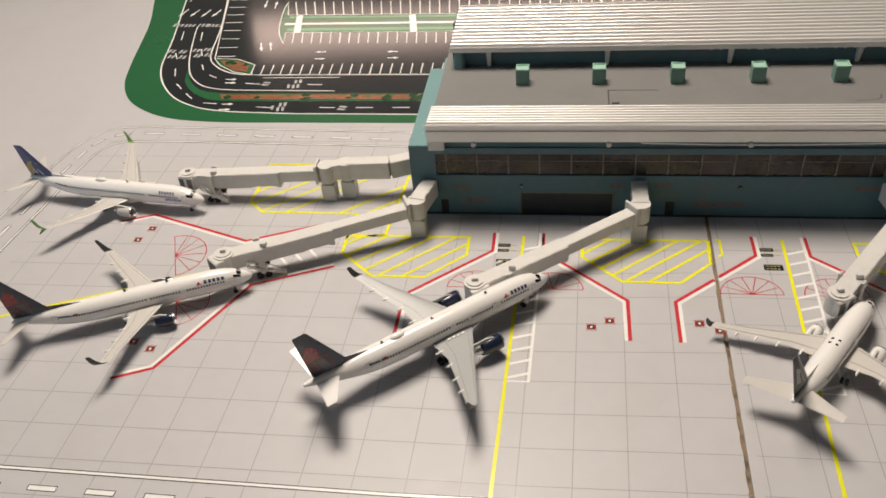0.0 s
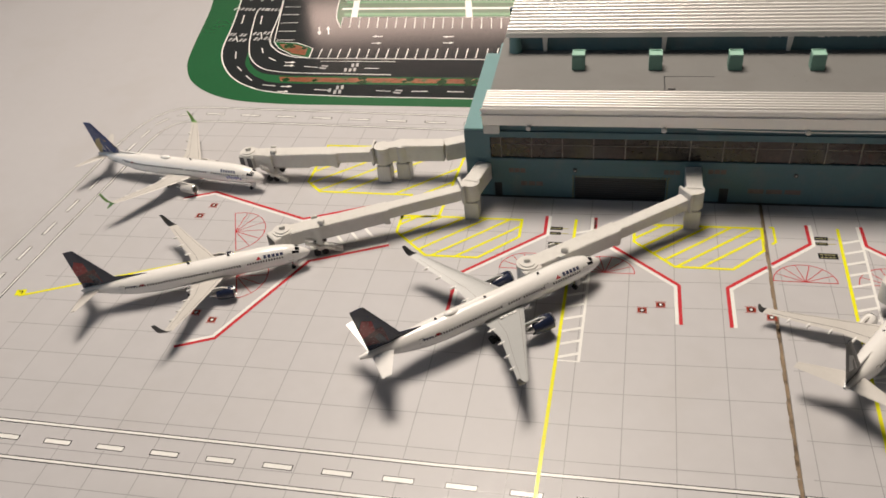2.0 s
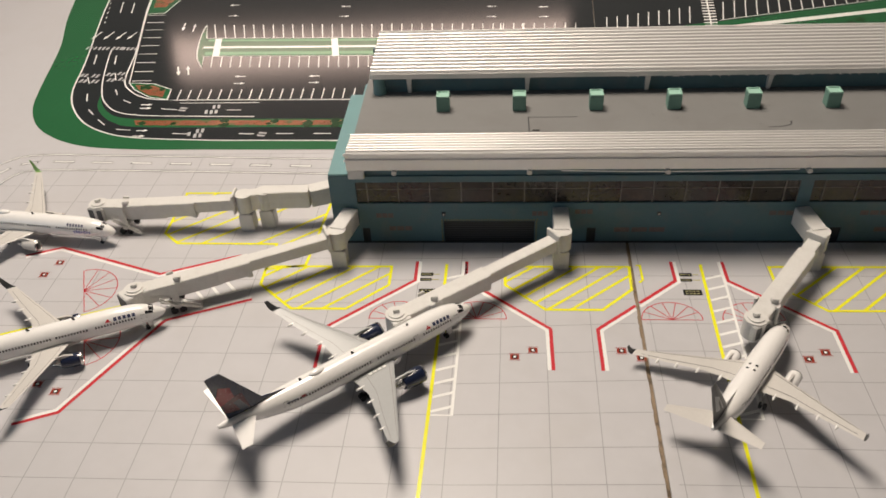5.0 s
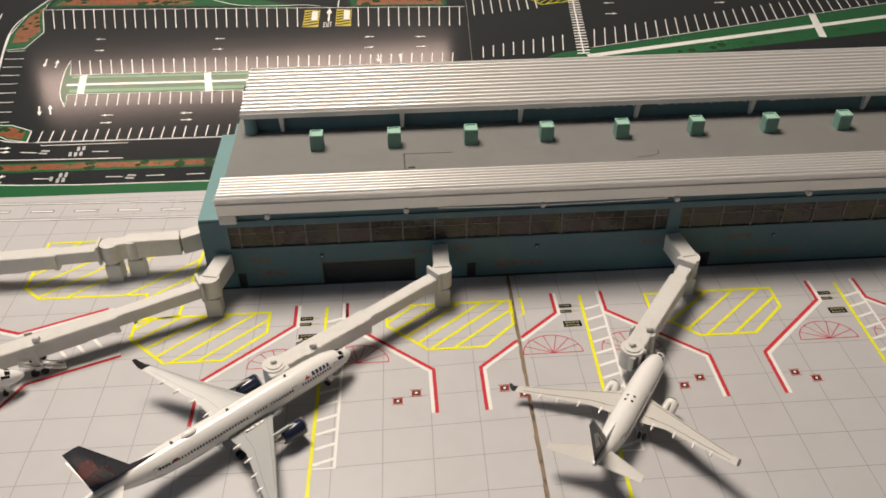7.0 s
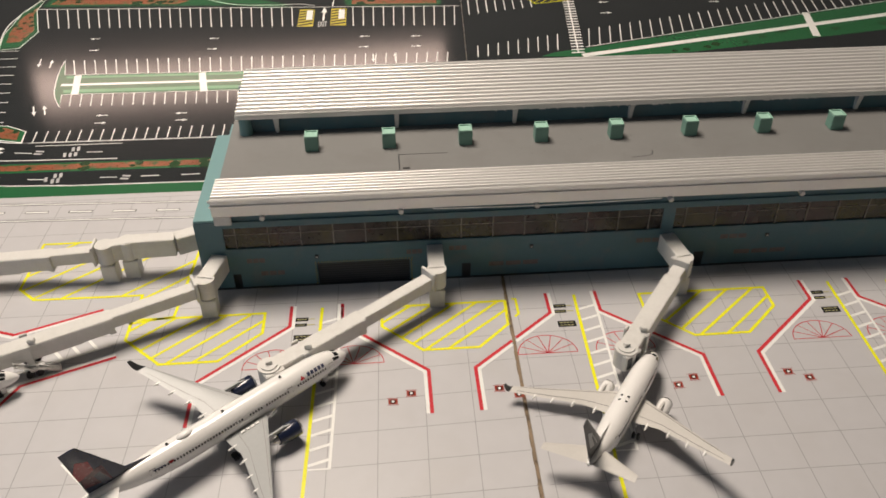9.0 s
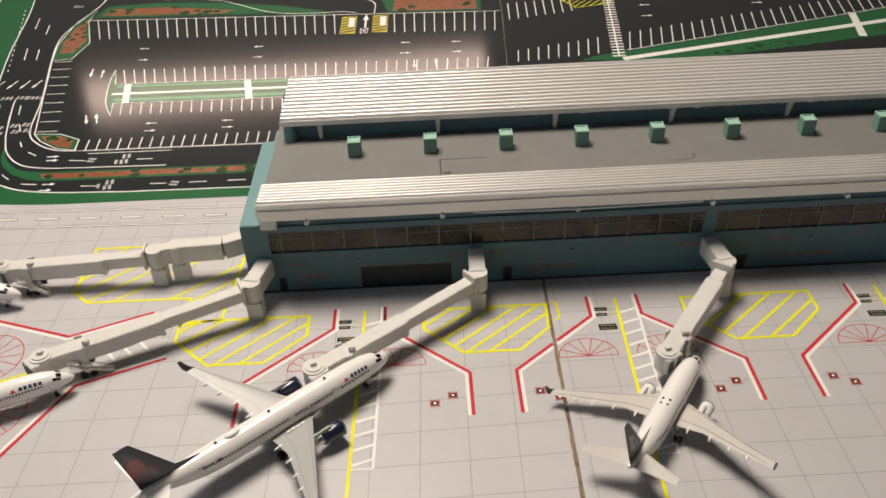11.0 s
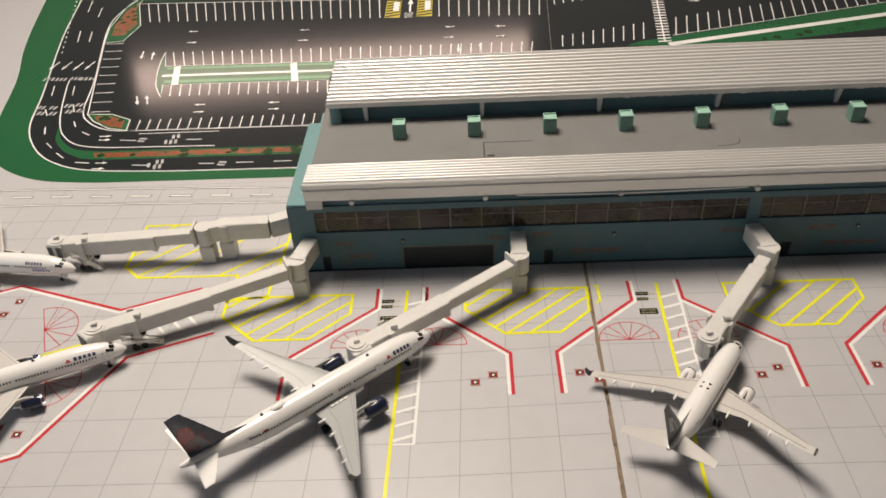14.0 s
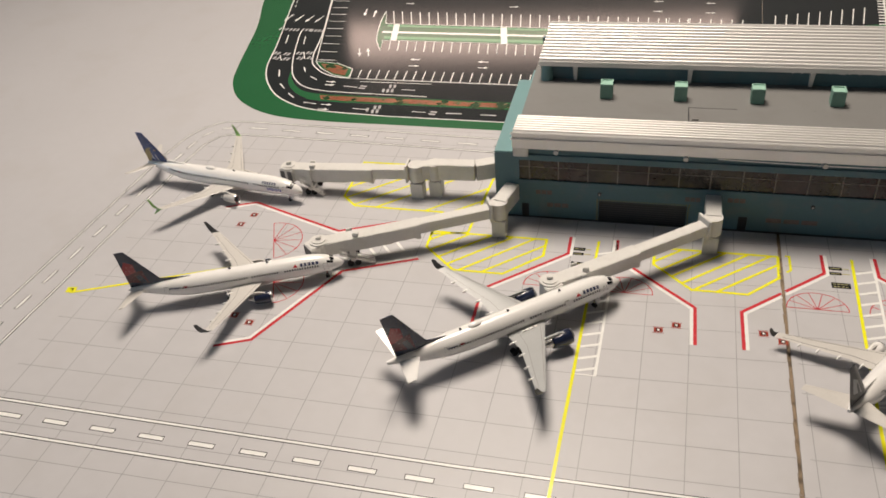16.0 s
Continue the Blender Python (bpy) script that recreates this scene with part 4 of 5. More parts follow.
def jet_bridge(rot, wall, cab, hood, label, zr=12.2, zc=8.2, split=0.45, via=None, second=None, more=0.0):
    rx, ry = rot
    br = empty("jet_bridge", rx, ry, 0, 0, label, "jet bridge", "jet bridges at the terminal")

    def L(p):
        return (p[0] - rx, p[1] - ry, *p[2:])

    def bp(name, bm, m=M_BRIDGE, parent=br, lab="", smooth=False):
        return part(name, bm, m, parent, lab, smooth=smooth)

    feet = [rot] + ([second] if second else [])
    for f in feet:
        x, y = f[0] - rx, f[1] - ry
        bp("column", a_box(x - 3.7, x + 3.7, y - 3.9, y + 3.5, 0, 10.6, bevel=0.35), lab="square ivory plastic column")
        # Solid ring coloured dark for the shade in the notch below the drum.
        bp("gap_shade_ring", cyl(bmesh.new(), x, y, 10.55, 11.6, 3.7, 28), M_BRIDGE_SHADE, lab="dark ring painting the shade in the gap under the drum")
        bp("rotunda", cyl(bmesh.new(), x, y, 11.5, 21.2 + more, 4.6, 32), smooth=True, lab="round ivory drum")
    # fixed corridor to the wall
    last = second or rot
    chain = [last] + ([via] if via else []) + [wall]
    for a, b in zip(chain, chain[1:]):
        bp("corridor", beam(bmesh.new(), (*L(a), 12.0), (*L(b), 12.0), 7.6, 9.7 + more, 0.3), lab="ivory fixed corridor")
    if second:
        bp("corridor", beam(bmesh.new(), (*L(rot), 12.2), (*L(second), 12.2), 6.6, 9.4, 0.3), lab="short link between the drums")
    # telescoping tunnel
    r3, c3 = Vector((0, 0, zr)), Vector((*L(cab), zc))
    d = (c3 - r3)
    ln = d.length
    u = d / ln
    n = Vector((-u.y, u.x, 0)).normalized()
    m3 = r3 + d * split
    bp("collar", beam(bmesh.new(), r3 + u * 4.4 - Vector((0, 0, 0.6)), r3 + u * 5.8 - Vector((0, 0, 0.6)), 9.4, 11.0, 0.25), lab="raised collar plate")
    bp("inner_tunnel", beam(bmesh.new(), r3 + u * 4.0 + Vector((0, 0, 0.8)), m3 + u * 4 + Vector((0, 0, 0.8)), 6.2, 6.2 + more, 0.25), lab="narrow ivory tunnel section")
    bp("outer_tunnel", beam(bmesh.new(), m3 - Vector((0, 0, 0.8)), c3 - Vector((0, 0, 0.3)), 8.0, 7.8 + more, 0.3), lab="wide ivory tunnel section")
    bp("step_rib", beam(bmesh.new(), m3 - u * 0.1 - Vector((0, 0, 2.2)), m3 + u * 2.6 - Vector((0, 0, 2.0)), 7.0, 1.6, 0.2), lab="rib under the tunnel end")
    # wheel frame
    q = r3 + d * 0.83
    for s in (-1, 1):
        o = q + n * s * 4.9
        bm = bmesh.new()
        box(bm, -1.6, 1.6, -0.55, 0.55, 2.6, q.z + 8.2, bevel=0.2)
        bmesh.ops.rotate(bm, verts=bm.verts, cent=(0, 0, 0), matrix=Matrix.Rotation(math.atan2(u.y, u.x), 3, "Z"))
        bmesh.ops.translate(bm, verts=bm.verts, vec=(o.x, o.y, 0))
        leg = bp("lift_post", bm, lab="ivory lift post")
        for e in (-1, 1):
            w = bmesh.new()
            cyl(w, 0, 0, -0.7, 0.7, 1.7, 18)
            bmesh.ops.rotate(w, verts=w.verts, cent=(0, 0, 0), matrix=Matrix.Rotation(radians(90), 3, "X"))
            bmesh.ops.translate(w, verts=w.verts, vec=(e * 2.0, 0, 1.7))
            bmesh.ops.rotate(w, verts=w.verts, cent=(0, 0, 0), matrix=Matrix.Rotation(math.atan2(u.y, u.x), 3, "Z"))
            bmesh.ops.translate(w, verts=w.verts, vec=(o.x, o.y, 0))
            bp("wheel", w, M_RUBBER, leg, "black bogie wheel", smooth=True)
    ax = bmesh.new()
    beam(ax, q + n * -5.2 + Vector((0, 0, 2.6 - q.z)), q + n * 5.2 + Vector((0, 0, 2.6 - q.z)), 2.2, 1.4)
    bp("axle_beam", ax, lab="cross beam over the wheels")
    bm = bmesh.new()
    beam(bm, q + u * -22 + Vector((0, 0, -3.4)), q + u * -1 + Vector((0, 0, -3.0)), 1.6, 1.1)
    bp("drive_rod", bm, lab="grey drive rod under the tunnel")
    # service stair
    bm = bmesh.new()
    a, b = r3 + d * 0.90 + n * 5.2, r3 + d * 0.72 + n * 6.2
    beam(bm, (a.x, a.y, c3.z + 0.4), (b.x, b.y, 0.4), 2.2, 0.5)
    for k in range(8):
        t = (k + 0.5) / 8
        p = a.lerp(b, t)
        z = c3.z + 0.9 + (0.4 - c3.z) * t
        beam(bm, (p.x - u.x * 0.4, p.y - u.y * 0.4, z), (p.x + u.x * 0.4, p.y + u.y * 0.4, z), 2.2, 0.3)
    st = bp("service_stair", bm, lab="thin ivory service stair")
    bm = bmesh.new()
    for s in (-1, 1):
        o = n * s * 1.2
        beam(bm, (a.x + o.x, a.y + o.y, c3.z + 3.4), (b.x + o.x, b.y + o.y, 3.2), 0.3, 0.3)
        for t in (0.0, 0.5, 1.0):
            p = a.lerp(b, t) + o
            z = c3.z + 0.4 + (0.4 - c3.z) * t
            box(bm, p.x - 0.15, p.x + 0.15, p.y - 0.15, p.y + 0.15, z, z + 3.1)
    bp("stair_rail", bm, M_BRIDGE, st)
    # cab
    cx, cy = L(cab)
    bp("cab_drum", cyl(bmesh.new(), cx, cy, zc - 1.2, zc + 8.1, 4.9, 32), smooth=True, lab="round ivory cab drum")
    h3 = Vector((*L(hood), 0))
    hd = (h3 - Vector((cx, cy, 0))).normalized()
    bm = bmesh.new()
    p0, p1 = Vector((cx, cy, zc - 0.6)), Vector((h3.x, h3.y, zc - 0.6))
    beam(bm, p0, p1, 9.0, 8.0, 0.35)
    bp("hood", bm, lab="ivory docking hood")
    # Solid plate coloured dark for the shade within the hood.
    bm = bmesh.new()
    beam(bm, p1 - hd * 0.1 + Vector((0, 0, 0.9)), p1 + hd * 0.25 + Vector((0, 0, 0.9)), 7.4, 6.2)
    bp("hood_mouth_shade", bm, M_BRIDGE_SHADE, lab="dark plate painting the shade inside the hood opening")
    bp("cap_disc", cyl(bmesh.new(), cx, cy, zc + 8.05, zc + 8.7, 3.6, 28), smooth=True, lab="flat round cap")
    bm = bmesh.new()
    beam(bm, (cx - 1.3, cy, zc + 8.65), (cx + 1.3, cy + 0.6, zc + 8.65), 1.8, 1.7, 0.2)
    bp("roof_unit", bm, lab="small ivory roof box")
    t = r3 + d * 0.80
    bm = a_box(t.x - 1.5 + n.x * 2, t.x + 1.5 + n.x * 2, t.y - 1.2 + n.y * 2, t.y + 1.2 + n.y * 2, t.z + 7.4, t.z + 9.7, bevel=0.3)
    bp("roof_unit", bm, lab="small ivory roof box")
    return br


jet_bridge((-50.2, 98.5), (-45.5, 116), (-138.5, 59.5), (-143, 54.2), "ivory plastic jet bridge docked at a white airliner")
jet_bridge((58.6, 97.5), (58.8, 116), (-16.0, 43.5), (-12.5, 38.8), "long ivory jet bridge beside the largest airliner", split=0.48)
jet_bridge((178.0, 97.0), (175.0, 116), (136.5, 42.0), (139.0, 38.2), "ivory jet bridge turned towards a plain white airliner", split=0.2)
jet_bridge((-103.8, 129.5), (-55, 140.0), (-182.5, 128.8), (-183.2, 124.3), "ivory jet bridge with two drums joined to the end wall", second=(-93.5, 132.5), via=(-70, 133.5), split=0.33, more=0.3)


# ---- airliners ----
def airliner(name, label, nose, heading, p):
    L, r, zc = p["length"], p["radius"], p["axle"]
    root = empty(name, nose[0], nose[1], 0, heading, label, "model airplane", "model airliners on the apron")
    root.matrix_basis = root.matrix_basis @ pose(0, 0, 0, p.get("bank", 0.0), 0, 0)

    def station(x):
        """Radius and middle height of the body at x behind the nose."""
        s = x / r
        rad = np.interp(s, [0, 0.12, 0.4, 0.9, 1.6, 2.4, 3.4, 4.4], [0.02, 0.2, 0.40, 0.60, 0.79, 0.91, 0.98, 1.0])
        dz = np.interp(s, [0, 0.4, 0.9, 1.6, 2.4, 3.4], [-0.32, -0.27, -0.2, -0.1, -0.03, 0])
        u = x / L
        k = np.interp(u, [0.0, 0.68, 0.76, 0.84, 0.91, 0.97, 1.0], [1, 1, 0.93, 0.74, 0.5, 0.27, 0.13])
        up = np.interp(u, [0.0, 0.68, 0.76, 0.84, 0.91, 0.97, 1.0], [0, 0, 0.06, 0.22, 0.40, 0.54, 0.60])
        return float(r * rad * k), float(zc + r * (dz + up))

    xs = sorted({*[r * q for q in (0, 0.12, 0.4, 0.9, 1.6, 2.4, 3.4, 4.4)], *[L * q for q in (0.2, 0.3, 0.4, 0.5, 0.6, 0.68, 0.72, 0.76, 0.8, 0.84, 0.88, 0.91, 0.94, 0.97, 1.0)]})
    N = 36
    bm = bmesh.new()
    rings = []
    for x in xs:
        rad, z = station(x)
        rings.append([(-x, rad * math.sin(2 * math.pi * i / N), z + rad * 1.06 * math.cos(2 * math.pi * i / N)) for i in range(N)])
    loft(bm, rings)
    bm.faces.ensure_lookup_table()
    for f in bm.faces:
        c = f.calc_center_median()
        rad, z = station(-c.x)
        f.material_index = 1 if c.z < z - rad * p["belly"] and -c.x < L * 0.9 else 0
    body = part("fuselage", bm, [M_BODY, p["belly_mat"]], root, p.get("body_label", "glossy white fuselage"), smooth=True)

    def patch(x0, x1, a0, a1, side, lift=0.05, bm=None, n=3):
        """A piece of the body's skin between two stations and two angles from the top."""
        bm = bm or bmesh.new()
        rows = []
        for i in range(n + 1):
            x = x0 + (x1 - x0) * i / n
            rad, z = station(x)
            rows.append([bm.verts.new((-x, side * (rad + lift) * math.sin(radians(a0 + (a1 - a0) * j / n)), z + (rad * 1.06 + lift) * math.cos(radians(a0 + (a1 - a0) * j / n)))) for j in range(n + 1)])
        for i in range(n):
            for j in range(n):
                bm.faces.new((rows[i][j], rows[i + 1][j], rows[i + 1][j + 1], rows[i][j + 1]))
        return bm

    # cabin windows, doors, titles
    for side in (-1, 1):
        bm = bmesh.new()
        x = p["win"][0]
        while x < p["win"][1]:
            if not any(a < x < b for a, b in p.get("gaps", [])):
                patch(x, x + 0.62, 66, 76, side, 0.05, bm, 1)
            x += 1.28
        part("window_line", bm, M_GLASS, body, "row of tiny dark cabin windows")
        for dx in p["doors"]:
            bm = bmesh.new()
            for a in ((dx, dx + 0.16, 60, 104), (dx + 2.3, dx + 2.46, 60, 104), (dx, dx + 2.46, 58, 60.6), (dx, dx + 2.46, 103, 105)):
                patch(*a, side, 0.04, bm, 2)
            part("cabin_door", bm, M_LINE, body, "thin grey outline of a cabin door")
        if p.get("title"):
            x0, x1, n = p["title"]
            w = (x1 - x0) / n
            for k in range(n):
                part("title_bar", patch(x0 + w * k + 0.15, x0 + w * (k + 1) - 0.45, 42, 59, side, 0.05, None, 2), p["title_mat"], body, "plain bar of the airline title")
        if p.get("emblem"):
            x0 = p["emblem"]
            bm = bmesh.new()
            vs = []
            for x, a in ((x0, 59), (x0 + 2.6, 59), (x0 + 1.3, 42)):
                rad, z = station(x)
                vs.append(bm.verts.new((-x, side * (rad + 0.06) * math.sin(radians(a)), z + (rad * 1.06 + 0.06) * math.cos(radians(a)))))
            bm.faces.new(vs)
            part("emblem", bm, M_RED, body, "small red triangle")
        if p.get("script"):
            x0, x1 = p["script"]
            bm = bmesh.new()
            for k in range(7):
                xx = x0 + (x1 - x0) * k / 7
                patch(xx, xx + (x1 - x0) / 10, 82 - (k % 3) * 2, 100 - (k % 2) * 5, side, 0.05, bm, 2)
            part("script_bar", bm, M_SCRIPT, body, "violet bars of illegible script")
        if p.get("flag"):
            bm = patch(p["flag"], p["flag"] + 1.9, 62, 72, side, 0.05, None, 2)
            part("flag_mark", bm, M_TAILRED, body, "tiny red flag mark")
            bm = patch(p["flag"] + 3.4, p["flag"] + 8.2, 65, 70, side, 0.05, None, 2)
            part("registration_bar", bm, M_TITLE, body, "tiny plain registration bar")
    # cockpit windows
    bm = bmesh.new()
    for side in (-1, 1):
        patch(r * 0.92, r * 1.3, 5, 36, side, 0.06, bm, 3)
        patch(r * 1.0, r * 1.62, 40, 58, side, 0.06, bm, 3)
    part("cockpit_windows", bm, M_GLASS, body, "black cockpit windows")
    if p.get("dome"):
        x = p["dome"]
        rad, z = station(x)
        bm = bmesh.new()
        bmesh.ops.create_uvsphere(bm, u_segments=20, v_segments=12, radius=1)
        bmesh.ops.scale(bm, vec=(3.4, 1.6, 1.3), verts=bm.verts)
        bmesh.ops.translate(bm, verts=bm.verts, vec=(-x, 0, z + rad * 1.05))
        part("antenna_dome", bm, M_BODY, body, "low white antenna dome", smooth=True)
    for x in p.get("blades", []):
        rad, z = station(x)
        bm = loft(bmesh.new(), [[(-x + 0.7, 0.1, z + rad), (-x + 0.7, -0.1, z + rad), (-x - 0.7, -0.1, z + rad), (-x - 0.7, 0.1, z + rad)],
                                [(-x - 0.1, 0.06, z + rad + 1.7), (-x - 0.1, -0.06, z + rad + 1.7), (-x - 0.9, -0.06, z + rad + 1.7), (-x - 0.9, 0.06, z + rad + 1.7)]])
        part("blade_antenna", bm, M_DARK, body, "tiny dark blade antenna")
    for x in p.get("spots", []):
        for s in (-1, 1):
            part("exit_light", patch(x, x + 0.95, 10, 21, s, 0.06, None, 2), M_GLASS, body, "small dark spot")
    # belly fairing
    bm = bmesh.new()
    bmesh.ops.create_uvsphere(bm, u_segments=24, v_segments=14, radius=1)
    bmesh.ops.scale(bm, vec=(p["chord"] * 0.85, r * 1.12, r * 0.62), verts=bm.verts)
    bmesh.ops.translate(bm, verts=bm.verts, vec=(-(p["wing_x"] + p["chord"] * 0.55), 0, zc - r * 0.62))
    part("belly_fairing", bm, p["wing_mat"], root, "rounded grey belly fairing", smooth=True)

    # wings
    semi = p["span"] / 2

    def foil(xle, chord, y, z, th):
        out = []
        for u, t in ((0, 0), (0.04, 0.55), (0.2, 1.0), (0.45, 0.9), (0.75, 0.45), (1, 0.04), (0.75, -0.3), (0.45, -0.6), (0.2, -0.7), (0.04, -0.45)):
            out.append((-(xle + chord * u), y, z + th * t))
        return out

    zw = zc - r * 0.55
    for side in (-1, 1):
        c0, c1 = p["chord"], p["tip"]
        sw = p["sweep"]
        st = []
        for f, ch in ((0.0, c0 * 1.12), (0.1, c0), (0.36, c0 * 0.62), (0.7, c0 * 0.62 + (c1 - c0 * 0.62) * 0.53), (1.0, c1)):
            st.append(foil(p["wing_x"] + sw * f + (0.0 if f else -1.0), ch, side * semi * f, zw + p["rise"] * f * (0.6 + 0.4 * f), max(0.22, 0.6 - 0.4 * f)))
        bm = loft(bmesh.new(), st)
        wing = part("wing", bm, p["wing_mat"], root, p.get("wing_label", "smooth grey wing"), smooth=True)
        # panel lines: flap edge and slat edge
        bm = bmesh.new()
        for uu in (0.13, 0.72):
            row = []
            for f, ch in ((0.14, c0 * 0.94), (0.36, c0 * 0.62), (0.7, c0 * 0.62 + (c1 - c0 * 0.62) * 0.53), (0.94, c1 * 1.08)):
                t = np.interp(uu, [0.04, 0.2, 0.45, 0.75], [0.55, 1.0, 0.9, 0.45])
                z = zw + p["rise"] * f * (0.6 + 0.4 * f) + max(0.22, 0.6 - 0.4 * f) * t + 0.05
                row.append((-(p["wing_x"] + sw * f + ch * uu), side * semi * f, z))
            for a, b in zip(row, row[1:]):
                vs = [bm.verts.new(q) for q in (a, b, (b[0] - 0.22, b[1], b[2]), (a[0] - 0.22, a[1], a[2]))]
                bm.faces.new(vs)
        part("panel_line", bm, p.get("line_mat", M_LINE), wing, "fine panel lines")
        # small white overwing marks
        if p.get("walkway"):
            bm = bmesh.new()
            for k in range(4):
                xx = p["wing_x"] + c0 * 0.42 + k * 2.2
                f = 0.15
                z = zw + p["rise"] * f * 0.66 + 1.0
                box(bm, -(xx + 1.6), -xx, side * semi * f - 1.0 * (side < 0), side * semi * f + 1.0 * (side > 0), z - 0.5, z)
            part("walkway_mark", bm, M_WHITE, wing, "white overwing walkway marks")
        for f in (0.24, 0.44, 0.62, 0.78):
            ch = np.interp(f, [0.1, 0.36, 0.7, 1.0], [c0, c0 * 0.62, c0 * 0.62 + (c1 - c0 * 0.62) * 0.53, c1])
            z = zw + p["rise"] * f * (0.6 + 0.4 * f)
            x = p["wing_x"] + sw * f + ch
            bm = bmesh.new()
            bmesh.ops.create_uvsphere(bm, u_segments=12, v_segments=8, radius=1)
            bmesh.ops.scale(bm, vec=(2.6 * (1.15 - 0.5 * f), 0.55, 0.6), verts=bm.verts)
            bmesh.ops.translate(bm, verts=bm.verts, vec=(-(x - 0.2), side * semi * f, z - 0.35))
            part("flap_fairing", bm, M_BODY, wing, "small pale flap track fairing", smooth=True)
        # winglet
        tipx, tz = p["wing_x"] + sw, zw + p["rise"]
        h, y1 = p["winglet"], side * semi
        bl = []
        for u in (0.0, 0.12, 0.3, 0.6, 1.0):
            ch = c1 * (1.0 - 0.62 * u)
            xx = tipx + c1 * 0.15 * min(1, u * 3) + h * 0.75 * u
            yy = y1 + side * h * 0.30 * (1 - (1 - u) ** 3)
            zz = tz + h * (u ** 1.35)
            tt = 0.24
            nz = math.sin(min(1, u * 3.2) * math.pi / 2)
            oy, oz = -side * tt * nz, tt * (1 - nz) + 0.05
            bl.append([(-xx, yy + oy, zz + oz), (-(xx + ch * 0.4), yy + oy * 1.3, zz + oz), (-(xx + ch), yy, zz), (-(xx + ch * 0.4), yy - oy * 0.6, zz - oz)])
        part("winglet", loft(bmesh.new(), bl), p["winglet_mat"], wing, p.get("winglet_label", "upswept dark wing tip"), smooth=True)
        if p.get("scimitar"):
            bl = []
            for u in (0.0, 0.4, 1.0):
                ch = c1 * (0.75 - 0.5 * u)
                xx, yy, zz = tipx + c1 * 0.2 + h * 0.55 * u, y1 + side * h * 0.30 * u, tz - h * 0.40 * u
                bl.append([(-xx, yy, zz + 0.15), (-(xx + ch * 0.4), yy + side * 0.18, zz + 0.1), (-(xx + ch), yy, zz), (-(xx + ch * 0.4), yy - side * 0.18, zz - 0.1)])
            part("lower_winglet", loft(bmesh.new(), bl), p["winglet_mat"], wing, "small green downward wing tip", smooth=True)
        # engine
        ex, ey, er, el = p["engine"]
        ez = zw + p["rise"] * ey / semi * 0.7 - er - 0.7
        prof = [(0.0, 0.86), (0.04, 0.97), (0.15, 1.0), (0.42, 1.0), (0.7, 0.88), (0.82, 0.74)]
        bm = bmesh.new()
        M = 28
        loft(bm, [[(-(ex + el * u), side * ey + er * v * math.cos(2 * math.pi * i / M), ez + er * v * math.sin(2 * math.pi * i / M)) for i in range(M)] for u, v in prof], caps=False)
        loft(bm, [[(-(ex + el * u), side * ey + er * v * math.cos(2 * math.pi * i / M), ez + er * v * math.sin(2 * math.pi * i / M)) for i in range(M)] for u, v in ((0.0, 0.86), (0.06, 0.80), (0.24, 0.78))], caps=False)
        bmesh.ops.remove_doubles(bm, verts=bm.verts, dist=0.01)
        eng = part("engine", bm, p["engine_mat"], root, p.get("engine_label", "dark engine nacelle"), smooth=True)
        lip = loft(bmesh.new(), [[(-(ex + el * u), side * ey + er * v * math.cos(2 * math.pi * i / M), ez + er * v * math.sin(2 * math.pi * i / M)) for i in range(M)] for u, v in ((0.045, 0.80), (-0.012, 0.87), (-0.012, 0.93), (0.05, 0.995))], caps=False)
        part("intake_lip", lip, M_STEEL, eng, "bright metal intake lip", smooth=True)
        fan = bmesh.new()
        for k in range(18):
            a = 2 * math.pi * k / 18
            b = a + 0.22
            x = -(ex + el * 0.17)
            fan.faces.new([fan.verts.new(q) for q in ((x, side * ey + 0.2 * er * math.cos(a), ez + 0.2 * er * math.sin(a)), (x - 0.3, side * ey + 0.78 * er * math.cos(a), ez + 0.78 * er * math.sin(a)), (x, side * ey + 0.78 * er * math.cos(b), ez + 0.78 * er * math.sin(b)), (x - 0.2, side * ey + 0.2 * er * math.cos(b), ez + 0.2 * er * math.sin(b)))])
        part("fan_blades", fan, M_DARK, eng, "dark grey fan blades")
        core = loft(bmesh.new(), [[(-(ex + el * u), side * ey + er * v * math.cos(2 * math.pi * i / 20), ez + er * v * math.sin(2 * math.pi * i / 20)) for i in range(20)] for u, v in ((0.22, 0.77), (0.8, 0.62), (1.0, 0.42), (1.13, 0.16), (1.2, 0.03))])
        part("exhaust_cone", core, M_STEEL, eng, "bright metal exhaust cone", smooth=True)
        py = bmesh.new()
        loft(py, [[(-(ex + el * 0.2), side * ey + s * 0.5, ez + er * 0.9) for s in (-1, 1)] + [(-(ex + el * 1.25), side * ey + s * 0.3, ez + er * 0.85) for s in (1, -1)],
                  [(-(ex + el * 0.55), side * ey + s * 0.45, ez + er + 1.0) for s in (-1, 1)] + [(-(ex + el * 1.35), side * ey + s * 0.3, ez + er + 1.0) for s in (1, -1)]])
        part("pylon", py, p["pylon_mat"], eng, "pale engine pylon")
        # stabiliser
        hs = p["stab"]
        tx = L - hs["root"] - hs.get("off", 2.2)
        rad, z = station(tx + hs["root"] * 0.5)
        bl = []
        for f in (0.0, 1.0):
            ch = hs["root"] + (hs["tip"] - hs["root"]) * f
            bl.append(foil(tx + hs["sweep"] * f, ch, side * hs["semi"] * f, z + hs["rise"] * f, 0.5 - 0.25 * f))
        part("tailplane", loft(bmesh.new(), bl), p["wing_mat"] if hs.get("grey") else M_BODY, root, hs.get("label", "pale swept tailplane"), smooth=True)
